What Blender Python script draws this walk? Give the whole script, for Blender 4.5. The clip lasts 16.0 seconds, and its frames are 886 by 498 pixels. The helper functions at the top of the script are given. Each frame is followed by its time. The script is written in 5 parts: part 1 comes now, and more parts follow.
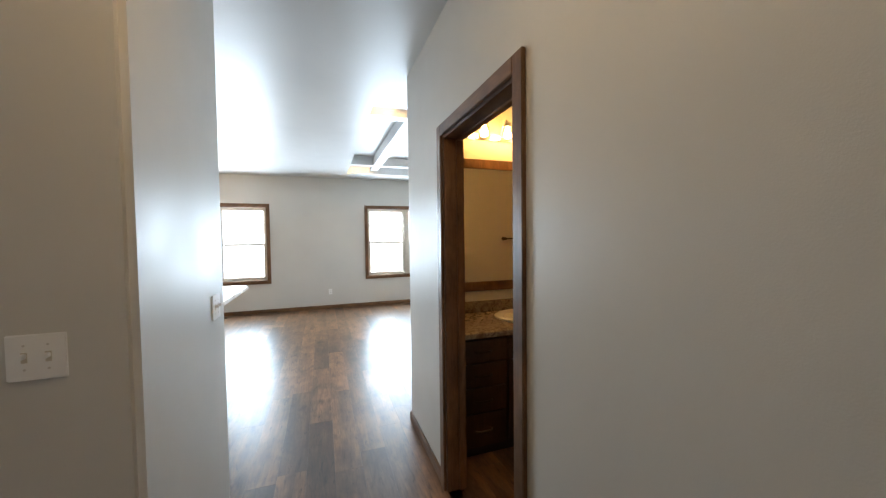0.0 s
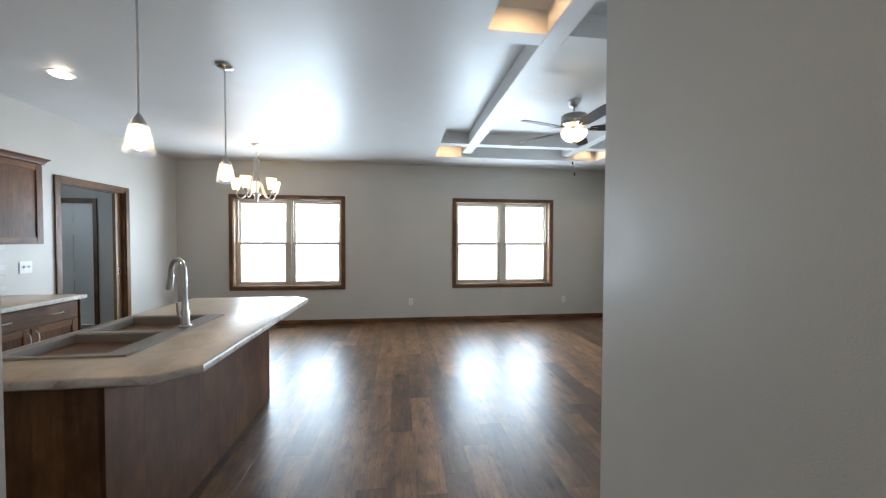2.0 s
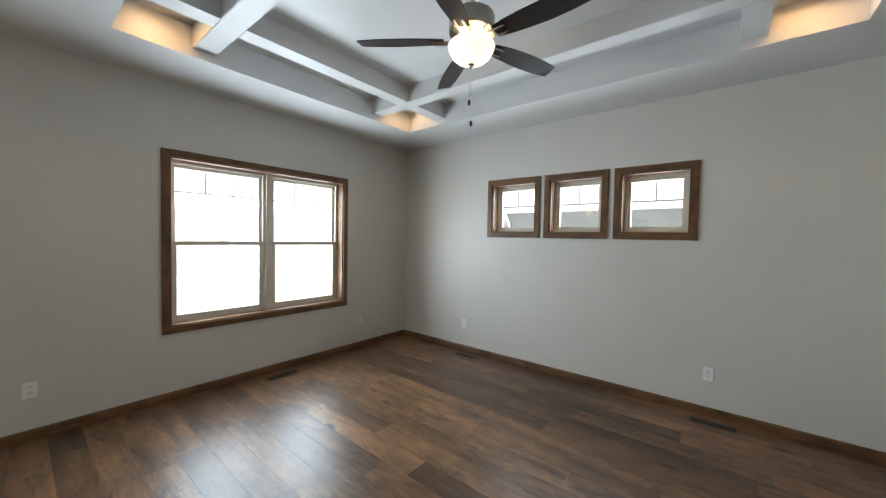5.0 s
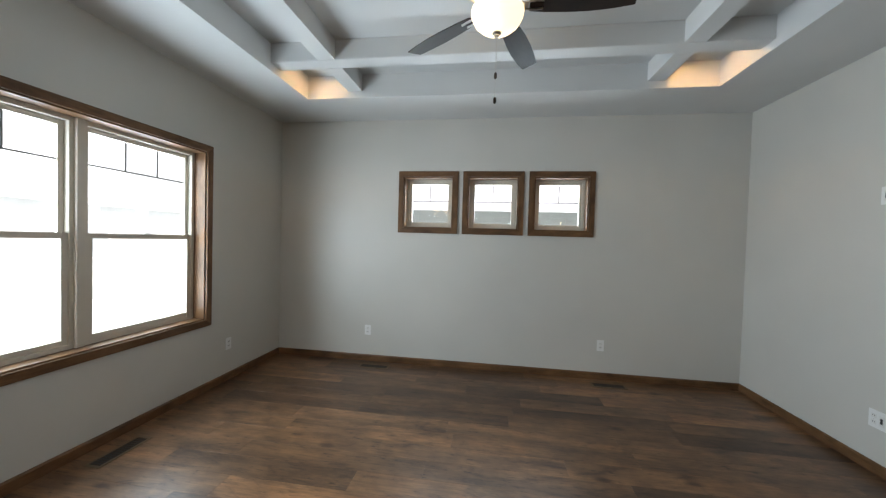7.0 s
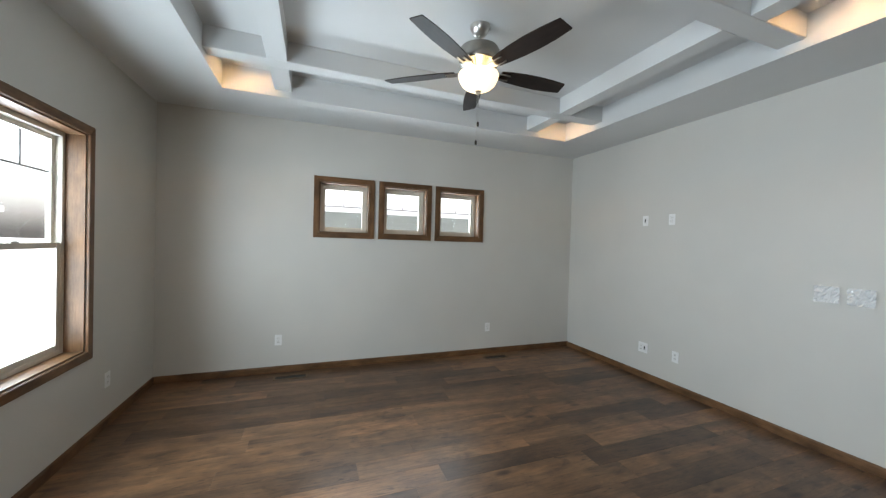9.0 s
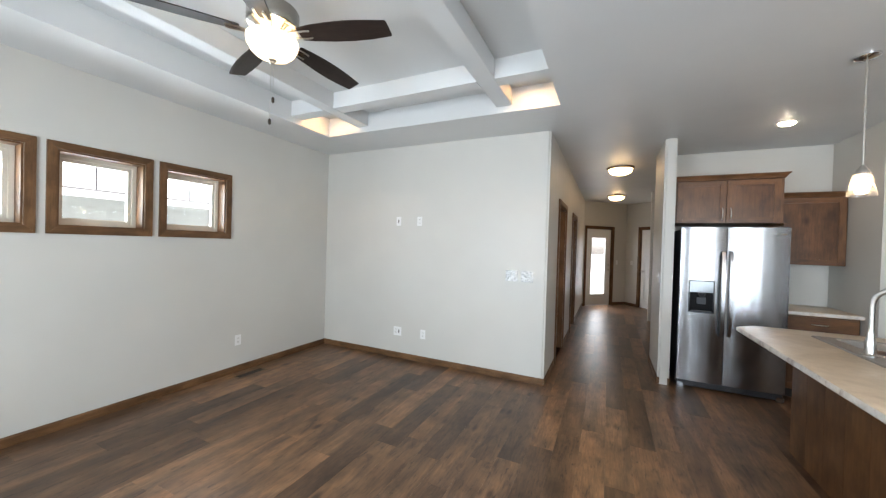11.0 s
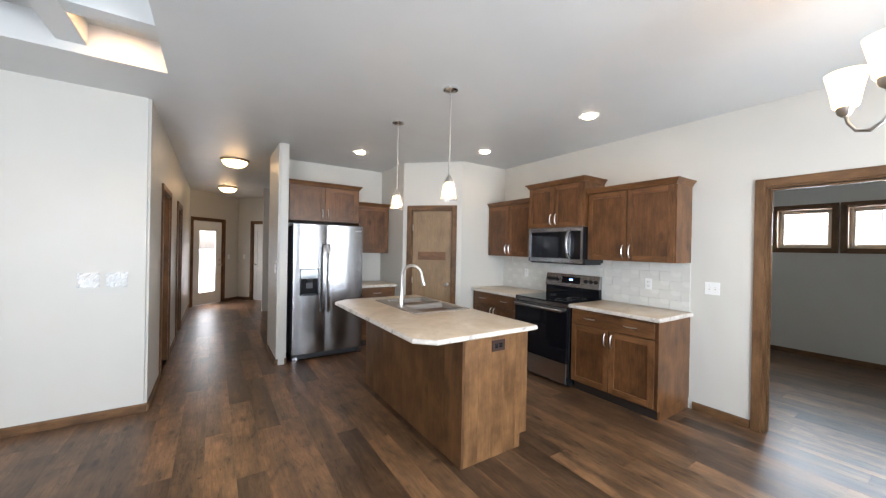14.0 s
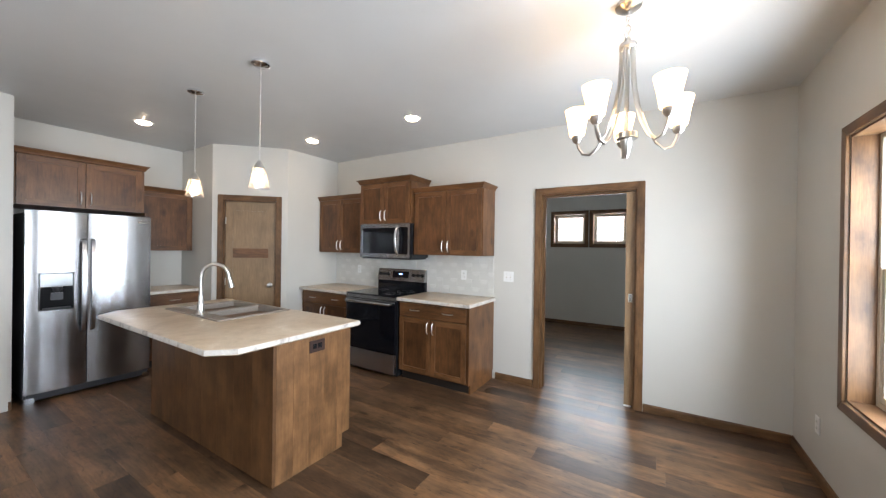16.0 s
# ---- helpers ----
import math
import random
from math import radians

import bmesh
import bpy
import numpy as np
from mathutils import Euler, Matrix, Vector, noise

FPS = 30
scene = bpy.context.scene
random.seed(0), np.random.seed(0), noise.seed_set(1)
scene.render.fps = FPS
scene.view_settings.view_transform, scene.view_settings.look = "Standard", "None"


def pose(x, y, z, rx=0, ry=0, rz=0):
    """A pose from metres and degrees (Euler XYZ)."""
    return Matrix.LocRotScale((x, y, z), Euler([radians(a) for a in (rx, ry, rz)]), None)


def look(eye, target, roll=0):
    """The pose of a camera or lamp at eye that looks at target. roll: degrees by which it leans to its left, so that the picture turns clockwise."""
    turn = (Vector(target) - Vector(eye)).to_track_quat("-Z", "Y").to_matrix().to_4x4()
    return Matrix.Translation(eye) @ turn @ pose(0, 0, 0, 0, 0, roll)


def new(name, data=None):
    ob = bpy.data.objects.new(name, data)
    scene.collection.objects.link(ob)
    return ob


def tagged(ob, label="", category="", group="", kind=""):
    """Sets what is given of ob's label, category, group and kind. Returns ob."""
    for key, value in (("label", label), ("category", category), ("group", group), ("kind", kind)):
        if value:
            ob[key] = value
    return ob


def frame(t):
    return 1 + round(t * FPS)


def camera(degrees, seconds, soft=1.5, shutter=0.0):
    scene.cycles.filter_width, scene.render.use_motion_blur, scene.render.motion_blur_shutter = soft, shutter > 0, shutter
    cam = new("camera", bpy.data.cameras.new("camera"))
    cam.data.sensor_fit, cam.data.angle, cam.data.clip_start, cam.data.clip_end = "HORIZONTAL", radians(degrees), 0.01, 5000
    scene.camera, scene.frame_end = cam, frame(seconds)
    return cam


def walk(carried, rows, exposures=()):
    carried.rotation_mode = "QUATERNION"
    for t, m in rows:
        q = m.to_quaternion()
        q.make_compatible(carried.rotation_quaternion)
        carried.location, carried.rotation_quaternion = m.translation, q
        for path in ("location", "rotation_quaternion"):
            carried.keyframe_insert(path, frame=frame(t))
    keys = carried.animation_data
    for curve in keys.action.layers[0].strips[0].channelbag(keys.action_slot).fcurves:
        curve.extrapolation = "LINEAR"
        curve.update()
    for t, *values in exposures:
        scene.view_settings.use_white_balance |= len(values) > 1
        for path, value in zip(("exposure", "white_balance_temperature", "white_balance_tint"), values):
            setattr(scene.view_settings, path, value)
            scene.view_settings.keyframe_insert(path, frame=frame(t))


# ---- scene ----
cam = camera(103.6, 16.0, soft=1.3)
PATH = [
    (0, (0.127, -0.038, 1.49), (0.781, 1.85, 1.418), -0.7),
    (0.5, (0.118, 0.324, 1.506), (0.526, 2.281, 1.436), -0.4),
    (1, (0.111, 0.694, 1.492), (0.349, 2.678, 1.427), 0.5),
    (1.5, (0.136, 1.111, 1.485), (0.308, 3.102, 1.419), 0.4),
    (2, (0.075, 1.532, 1.433), (0.321, 3.516, 1.383), 0.2),
    (2.5, (0.093, 1.942, 1.482), (0.542, 3.891, 1.42), 0.4),
    (3, (0.108, 2.35, 1.505), (0.803, 4.225, 1.444), 0.4),
    (3.5, (0.198, 2.706, 1.51), (1.101, 4.49, 1.452), 0.7),
    (4, (0.177, 3.134, 1.538), (1.31, 4.78, 1.463), 0.7),
    (4.5, (0.191, 3.538, 1.507), (1.532, 5.02, 1.439), 0.9),
    (5, (0.211, 3.939, 1.466), (1.764, 5.197, 1.401), 1.1),
    (5.2, (0.223, 4.048, 1.435), (1.844, 5.218, 1.366), 1.1),
    (7.3, (-0.007, 5.32, 1.408), (1.987, 5.468, 1.359), 1.8),
    (7.5, (-0.082, 5.426, 1.409), (1.917, 5.487, 1.358), 1.9),
    (8, (-0.262, 5.711, 1.433), (1.732, 5.569, 1.384), 2.0),
    (8.2, (-0.317, 5.825, 1.436), (1.669, 5.598, 1.394), 1.9),
    (10.3, (0.068, 6.526, 1.487), (1.367, 5.007, 1.454), 1.8),
    (10.5, (0.114, 6.534, 1.488), (1.295, 4.92, 1.458), 1.8),
    (11, (0.194, 6.55, 1.484), (1.052, 4.743, 1.461), 1.7),
    (11.5, (0.256, 6.533, 1.477), (0.739, 4.592, 1.458), 1.6),
    (12, (0.309, 6.542, 1.469), (0.445, 4.546, 1.46), 1.5),
    (12.5, (0.356, 6.566, 1.472), (0.15, 4.577, 1.465), 1.4),
    (13, (0.351, 6.601, 1.486), (-0.201, 4.678, 1.481), 1.2),
    (13.5, (0.341, 6.63, 1.489), (-0.515, 4.823, 1.481), 1.2),
    (14, (0.313, 6.661, 1.482), (-0.786, 4.99, 1.477), 1.1),
    (14.5, (0.285, 6.691, 1.482), (-1.021, 5.176, 1.478), 1.0),
    (15, (0.25, 6.721, 1.485), (-1.221, 5.366, 1.478), 1.0),
    (15.5, (0.212, 6.744, 1.48), (-1.388, 5.544, 1.473), 0.9),
    (16, (0.167, 6.753, 1.467), (-1.537, 5.706, 1.461), 0.8),
]
EXPOSURES = [(0, 2.46, 6250, 10), (0.5, 2.38, 6250, 12), (1, 2.12, 5950, 11), (1.6, 1.86, 6150, 11), (2.5, 1.40, 6300, 11), (3.5, 1.05, 6400, 11), (5, 1.28, 6700, 11),
             (8, 1.08, 6600, 10), (10.3, 1.77, 6700, 12), (12, 2.05, 6750, 15), (14, 2.12, 6800, 16), (16, 1.98, 6800, 16)]
walk(cam, [(t, look(eye, target, roll)) for t, eye, target, roll in PATH], EXPOSURES)

# ---- world, sun and daylight ----
world = bpy.data.worlds.new("overcast_sky")
scene.world = world
world.use_nodes = True
_sky = world.node_tree.nodes.new("ShaderNodeTexSky")
_sky.sky_type, _sky.sun_disc = "NISHITA", False
_sky.sun_elevation, _sky.sun_rotation = radians(58), radians(153)
_sky.air_density, _sky.dust_density, _sky.ozone_density = 1.0, 4.0, 1.0
_grey = world.node_tree.nodes.new("ShaderNodeHueSaturation")
_grey.inputs["Saturation"].default_value, _grey.inputs["Value"].default_value = 0.2, 1.4
world.node_tree.links.new(_sky.outputs[0], _grey.inputs["Color"])
world.node_tree.links.new(_grey.outputs[0], world.node_tree.nodes["Background"].inputs[0])
world.node_tree.nodes["Background"].inputs[1].default_value = 0.15
_sun = new("sun", bpy.data.lights.new("sun", "SUN"))
_sun.data.energy, _sun.data.angle, _sun.data.color = 1.0, radians(20), (1.0, 0.96, 0.9)
_sun.matrix_world = look((0, 0, 30), (-6, 12, 8))

WINDOW_LIGHT = 20.0     # daylight through the windows, W per square metre
DAY = (0.70, 0.87, 1.0)
WARM = (1.0, 0.66, 0.34)


def window_lamp(m, width, height, power):
    """Daylight standing in a window's opening, facing the room."""
    ob = new("window_daylight", bpy.data.lights.new("window_daylight", "AREA"))
    ob.data.shape, ob.data.size, ob.data.size_y = "RECTANGLE", width, height
    ob.data.energy, ob.data.color = power * width * height, DAY
    ob.matrix_world = m @ pose(0, 0, 0, -90, 0, 0)
    return ob


# ---- the plan, in metres ----
XL, XR, YF, YT, XH = -3.505, 3.90, 7.655, 2.695, 0.785
CEIL, TRAY = 2.74, 2.955
XP, XK = -0.345, -0.46             # hall face of the wall beside the fridge
YA = 1.10               # wall that faces the foyer
YK = 1.145               # back wall of the fridge recess
TH = 0.12


# ---- materials ----
def material(name, color, rough=0.5, metal=0.0, spec=0.5):
    m = bpy.data.materials.new(name)
    m.use_nodes = True
    b = m.node_tree.nodes["Principled BSDF"]
    b.inputs["Base Color"].default_value = (*color, 1)
    b.inputs["Roughness"].default_value = rough
    b.inputs["Metallic"].default_value = metal
    b.inputs["Specular IOR Level"].default_value = spec
    return m


def node(m, kind, **values):
    n = m.node_tree.nodes.new(kind)
    for k, v in values.items():
        n.inputs[k.replace("_", " ")].default_value = v
    return n


def link(m, a, b):
    m.node_tree.links.new(a, b)


def bsdf(m):
    return m.node_tree.nodes["Principled BSDF"]


def coords(m, scale=(1, 1, 1), kind="Object", vary=False):
    tc = m.node_tree.nodes.new("ShaderNodeTexCoord")
    mp = m.node_tree.nodes.new("ShaderNodeMapping")
    mp.inputs["Scale"].default_value = scale
    link(m, tc.outputs[kind], mp.inputs["Vector"])
    if vary:
        oi = m.node_tree.nodes.new("ShaderNodeObjectInfo")
        mul = m.node_tree.nodes.new("ShaderNodeMath")
        mul.operation = "MULTIPLY"
        mul.inputs[1].default_value = 37.0
        link(m, oi.outputs["Random"], mul.inputs[0])
        comb = m.node_tree.nodes.new("ShaderNodeCombineXYZ")
        for k in range(3):
            link(m, mul.outputs[0], comb.inputs[k])
        link(m, comb.outputs[0], mp.inputs["Location"])
    return mp.outputs[0]


def ramp(m, fac, stops):
    r = m.node_tree.nodes.new("ShaderNodeValToRGB")
    e = r.color_ramp.elements
    while len(e) < len(stops):
        e.new(0.5)
    for el, (p, c) in zip(e, stops):
        el.position, el.color = p, (*c, 1)
    link(m, fac, r.inputs[0])
    return r.outputs[0]


def mix(m, a, b, fac, how="MIX"):
    n = m.node_tree.nodes.new("ShaderNodeMix")
    n.data_type, n.blend_type = "RGBA", how
    for sock, v in ((n.inputs[6], a), (n.inputs[7], b), (n.inputs[0], fac)):
        if isinstance(v, (int, float)):
            sock.default_value = v
        elif isinstance(v, tuple):
            sock.default_value = (*v, 1)
        else:
            link(m, v, sock)
    return n.outputs[2]


def bump(m, height, strength=0.2, distance=0.002):
    b = m.node_tree.nodes.new("ShaderNodeBump")
    b.inputs["Strength"].default_value, b.inputs["Distance"].default_value = strength, distance
    link(m, height, b.inputs["Height"])
    link(m, b.outputs[0], bsdf(m).inputs["Normal"])


def noise_tex(m, vec, scale, detail=4, rough=0.5, distort=0.0):
    n = m.node_tree.nodes.new("ShaderNodeTexNoise")
    n.inputs["Scale"].default_value, n.inputs["Detail"].default_value = scale, detail
    n.inputs["Roughness"].default_value, n.inputs["Distortion"].default_value = rough, distort
    link(m, vec, n.inputs["Vector"])
    return n.outputs[0]


def paint(name, color, rough, relief=0.25, vary=0.03):
    """Rolled wall paint: fine orange-peel relief, broad faint unevenness."""
    m = material(name, color, rough)
    v = coords(m)
    big = noise_tex(m, v, 1.3, 3)
    c2 = tuple(c * (1 - 2 * vary) for c in color)
    link(m, ramp(m, big, [(0.3, c2), (0.7, color)]), bsdf(m).inputs["Base Color"])
    bump(m, noise_tex(m, v, 260, 3), relief, 0.0012)
    rr = node(m, "ShaderNodeMapRange", From_Min=0.3, From_Max=0.7, To_Min=rough - 0.04, To_Max=rough + 0.05)
    link(m, noise_tex(m, v, 5, 4), rr.inputs[0])
    link(m, rr.outputs[0], bsdf(m).inputs["Roughness"])
    return m


def wood(name, dark, light, rough=0.4, grain=(30, 2.2, 30), knots=True, vary=True, spec=0.4, blot=0.85):
    """Stained wood with grain along local axis 1 (grain scale sets the direction), blotches and a few knots."""
    m = material(name, light, rough, spec=spec)
    v = coords(m, grain, vary=vary)
    g = noise_tex(m, v, 1.0, 6, 0.6, 0.6)
    fine = noise_tex(m, coords(m, tuple(k * 5 for k in grain), vary=vary), 1.0, 4, 0.6)
    blotch = noise_tex(m, coords(m, tuple(2.2 + k * 0.10 for k in grain), vary=vary), 1.6, 5, 0.62)
    mid = tuple((a + b) / 2 for a, b in zip(dark, light))
    soft_mid = tuple(0.45 * a + 0.55 * b for a, b in zip(dark, light))
    c = mix(m, soft_mid, ramp(m, g, [(0.25, dark), (0.5, mid), (0.75, light)]), 0.36)
    c = mix(m, c, ramp(m, fine, [(0.35, tuple(k * 0.75 for k in dark)), (0.6, light)]), 0.2)
    c = mix(m, c, ramp(m, blotch, [(0.32, (0.36, 0.33, 0.31)), (0.64, (1.12, 1.08, 1.02))]), blot, "MULTIPLY")
    if knots:
        vo = m.node_tree.nodes.new("ShaderNodeTexVoronoi")
        vo.inputs["Scale"].default_value = 1.0
        link(m, coords(m, tuple(1.6 + k * 0.055 for k in grain), vary=vary), vo.inputs["Vector"])
        c = mix(m, c, ramp(m, vo.outputs["Distance"], [(0.03, (0.25, 0.2, 0.16)), (0.11, (1, 1, 1))]), 0.7, "MULTIPLY")
    link(m, c, bsdf(m).inputs["Base Color"])
    bump(m, fine, 0.12, 0.001)
    return m


def glow(name, color, strength, base=(0.9, 0.88, 0.84)):
    m = material(name, base, 0.35)
    bsdf(m).inputs["Emission Color"].default_value = (*color, 1)
    bsdf(m).inputs["Emission Strength"].default_value = strength
    return m


def glassy(name, color=(1, 1, 1), rough=0.0):
    m = material(name, color, rough)
    bsdf(m).inputs["Transmission Weight"].default_value = 1.0
    bsdf(m).inputs["IOR"].default_value = 1.45
    return m


def pane_glass(name):
    """Thin clear pane: see-through with a faint mirror gloss."""
    m = bpy.data.materials.new(name)
    m.use_nodes = True
    nt = m.node_tree
    nt.nodes.remove(nt.nodes["Principled BSDF"])
    tr, gl, mx = nt.nodes.new("ShaderNodeBsdfTransparent"), nt.nodes.new("ShaderNodeBsdfGlossy"), nt.nodes.new("ShaderNodeMixShader")
    gl.inputs["Roughness"].default_value = 0.0
    mx.inputs[0].default_value = 0.035
    nt.links.new(tr.outputs[0], mx.inputs[1])
    nt.links.new(gl.outputs[0], mx.inputs[2])
    nt.links.new(mx.outputs[0], nt.nodes["Material Output"].inputs[0])
    return m


M_WALL = paint("greige_wall_paint", (0.578, 0.557, 0.512), 0.44)
M_CEIL = paint("white_ceiling_paint", (0.64, 0.64, 0.63), 0.41, 0.35)
M_TRIM = wood("stained_trim_wood", (0.056, 0.025, 0.0115), (0.245, 0.131, 0.062), 0.38, (26, 26, 2.0), knots=False, spec=0.28)
M_BASE = wood("stained_baseboard_wood", (0.056, 0.025, 0.0115), (0.245, 0.131, 0.062), 0.4, (2.0, 2.0, 30), knots=False, spec=0.28)
M_PANEL = wood("stained_alder_panel", (0.017, 0.007, 0.0035), (0.225, 0.098, 0.039), 0.34, (14, 14, 1.3))
M_CAB = wood("stained_alder", (0.028, 0.0115, 0.005), (0.275, 0.124, 0.050), 0.36, (22, 22, 2.0))
M_CABH = wood("stained_alder_rail", (0.028, 0.0115, 0.005), (0.275, 0.124, 0.050), 0.36, (2.0, 2.0, 22))
M_PANTRY = wood("door_alder", (0.180, 0.110, 0.058), (0.350, 0.232, 0.134), 0.4, (20, 20, 1.6), knots=False, blot=0.35)
M_NICKEL = material("brushed_nickel", (0.60, 0.58, 0.55), 0.28, 1.0)
M_MOTOR = material("satin_nickel_motor", (0.34, 0.32, 0.29), 0.24, 1.0)
M_CHROME = material("polished_chrome", (0.75, 0.75, 0.76), 0.1, 1.0)
M_PLATE = material("white_plastic", (0.78, 0.775, 0.76), 0.35)
M_SLOT = material("dark_slot", (0.03, 0.03, 0.03), 0.6)
M_VINYL = material("tan_vinyl_frame", (0.55, 0.50, 0.42), 0.4)
M_MUNTIN = material("grey_grille_bar", (0.10, 0.10, 0.10), 0.5)
M_PANE = pane_glass("window_pane")
M_DOORW = paint("white_door_paint", (0.80, 0.80, 0.78), 0.35, 0.05)
M_BLACK = material("black_enamel", (0.012, 0.012, 0.013), 0.2)
M_BGLASS = material("black_glass", (0.006, 0.006, 0.008), 0.05, spec=0.25)
M_BRONZEY = material("satin_nickel_rim", (0.30, 0.26, 0.21), 0.38, 1.0)
# Dark bronze; also darkens the vanity's nickel pulls for the shade they sit in.
M_BRONZE_SHADED_NICKEL = material("dark_bronze_and_shaded_nickel", (0.05, 0.035, 0.025), 0.4, 0.8)


def plank_floor():
    m = wood("vinyl_plank_walnut", (0.036, 0.0200, 0.0120), (0.262, 0.152, 0.087), 0.35, (16, 1.2, 16), knots=True, spec=0.5, blot=0.7)
    oi = m.node_tree.nodes.new("ShaderNodeObjectInfo")
    old = bsdf(m).inputs["Base Color"].links[0].from_socket
    tone = ramp(m, oi.outputs["Random"], [(0.0, (0.52, 0.51, 0.53)), (0.2, (0.66, 0.65, 0.65)), (0.34, (0.88, 0.87, 0.85)), (0.7, (1.08, 1.06, 1.02)), (1.0, (1.40, 1.35, 1.26))])
    # printed strips along each plank, alternately greyer and browner, and small dark flecks
    strip = noise_tex(m, coords(m, (11, 0.75, 11), vary=True), 1.0, 2, 0.5)
    flecks = noise_tex(m, coords(m, (46, 9, 46), vary=True), 1.0, 5, 0.7, 0.8)
    c = mix(m, old, tone, 1.0, "MULTIPLY")
    c = mix(m, c, ramp(m, strip, [(0.34, (0.62, 0.64, 0.68)), (0.5, (0.96, 0.96, 0.95)), (0.66, (1.28, 1.21, 1.10))]), 0.75, "MULTIPLY")
    c = mix(m, c, ramp(m, flecks, [(0.30, (0.22, 0.19, 0.17)), (0.42, (1, 1, 1)), (0.66, (1.22, 1.17, 1.09))]), 0.95, "MULTIPLY")
    # broad smoky smears and dark knots drawn out along the plank
    smear = noise_tex(m, coords(m, (5.5, 1.8, 5.5), vary=True), 1.0, 6, 0.68, 1.6)
    c = mix(m, c, ramp(m, smear, [(0.30, (0.34, 0.33, 0.34)), (0.46, (0.98, 0.98, 0.98)), (0.7, (1.16, 1.13, 1.08))]), 0.8, "MULTIPLY")
    knot = m.node_tree.nodes.new("ShaderNodeTexVoronoi")
    knot.inputs["Scale"].default_value = 1.0
    link(m, coords(m, (4.2, 1.7, 4.2), vary=True), knot.inputs["Vector"])
    c = mix(m, c, ramp(m, knot.outputs["Distance"], [(0.04, (0.16, 0.13, 0.12)), (0.13, (1, 1, 1))]), 0.85, "MULTIPLY")
    link(m, c, bsdf(m).inputs["Base Color"])
    return m


M_FLOOR = plank_floor()


def stone(name, stops, scale, rough=0.25, speckle=0.6):
    m = material(name, stops[0][1], rough)
    v = coords(m)
    a = noise_tex(m, v, scale, 8, 0.62, 1.6)
    b = noise_tex(m, v, scale * 7, 5, 0.7)
    c = ramp(m, a, stops)
    c = mix(m, c, ramp(m, b, [(0.35, (0.72, 0.70, 0.68)), (0.6, (1.05, 1.05, 1.05))]), speckle, "MULTIPLY")
    link(m, c, bsdf(m).inputs["Base Color"])
    return m


M_COUNTER = stone("beige_marble_laminate", [(0.30, (0.45, 0.340, 0.240)), (0.46, (0.56, 0.445, 0.325)), (0.6, (0.61, 0.50, 0.38)), (0.72, (0.72, 0.64, 0.54))], 2.2, 0.3, 0.3)
M_EDGE = stone("pale_marble_edge", [(0.34, (0.36, 0.30, 0.26)), (0.44, (0.56, 0.51, 0.46)), (0.6, (0.64, 0.60, 0.55)), (0.75, (0.48, 0.42, 0.36))], 7.0, 0.3, 0.3)
M_GRANITE = stone("brown_granite_laminate", [(0.30, (0.09, 0.066, 0.052)), (0.45, (0.19, 0.145, 0.11)), (0.58, (0.30, 0.245, 0.19)), (0.72, (0.14, 0.105, 0.082))], 17.0)


def steel():
    """Brushed stainless: fine cross brushing spreads reflections up and down, and the sheet is faintly wavy from side to side."""
    m = material("brushed_stainless", (0.40, 0.40, 0.41), 0.24, 1.0)
    brush = noise_tex(m, coords(m, (3, 3, 900)), 1.0, 2)
    wave = noise_tex(m, coords(m, (7, 7, 0.35)), 1.0, 1)
    low = m.node_tree.nodes.new("ShaderNodeBump")
    low.inputs["Strength"].default_value, low.inputs["Distance"].default_value = 1.0, 0.005
    link(m, wave, low.inputs["Height"])
    fine = m.node_tree.nodes.new("ShaderNodeBump")
    fine.inputs["Strength"].default_value, fine.inputs["Distance"].default_value = 0.55, 0.0006
    link(m, brush, fine.inputs["Height"])
    link(m, low.outputs[0], fine.inputs["Normal"])
    link(m, fine.outputs[0], bsdf(m).inputs["Normal"])
    return m


M_STEEL = steel()
M_SHADE = glow("frosted_glass_shade_lit", (1.0, 0.61, 0.25), 1.8)
M_BOWL = glow("alabaster_bowl_lit", (1.0, 0.76, 0.44), 0.72)
M_DOME = glow("dome_glass_lit", (1.0, 0.68, 0.34), 4.2)
M_BULB = glow("lamp_bulb_lit", (1.0, 0.74, 0.44), 7.0)
M_CAN = glow("downlight_lens_lit", (1.0, 0.80, 0.57), 22.0)
M_FANBULB = glow("fan_bulb_lit", (1.0, 0.68, 0.34), 14.0)
M_PUCK = glow("cove_lamp_lit", (1.0, 0.58, 0.25), 36.0)


def hazy_glass(name, haze=0.12):
    """Seeded lamp glass: mostly see-through, catching some of the bulb's light."""
    m = bpy.data.materials.new(name)
    m.use_nodes = True
    nt = m.node_tree
    nt.nodes.remove(nt.nodes["Principled BSDF"])
    tr, tl, gl = nt.nodes.new("ShaderNodeBsdfTransparent"), nt.nodes.new("ShaderNodeBsdfTranslucent"), nt.nodes.new("ShaderNodeBsdfGlossy")
    m1, m2 = nt.nodes.new("ShaderNodeMixShader"), nt.nodes.new("ShaderNodeMixShader")
    tl.inputs["Color"].default_value = (0.95, 0.93, 0.9, 1)
    gl.inputs["Roughness"].default_value = 0.05
    m1.inputs[0].default_value, m2.inputs[0].default_value = haze, 0.10
    nt.links.new(tr.outputs[0], m1.inputs[1])
    nt.links.new(tl.outputs[0], m1.inputs[2])
    nt.links.new(m1.outputs[0], m2.inputs[1])
    nt.links.new(gl.outputs[0], m2.inputs[2])
    nt.links.new(m2.outputs[0], nt.nodes["Material Output"].inputs[0])
    return m


M_CLEAR = hazy_glass("seeded_lamp_glass")


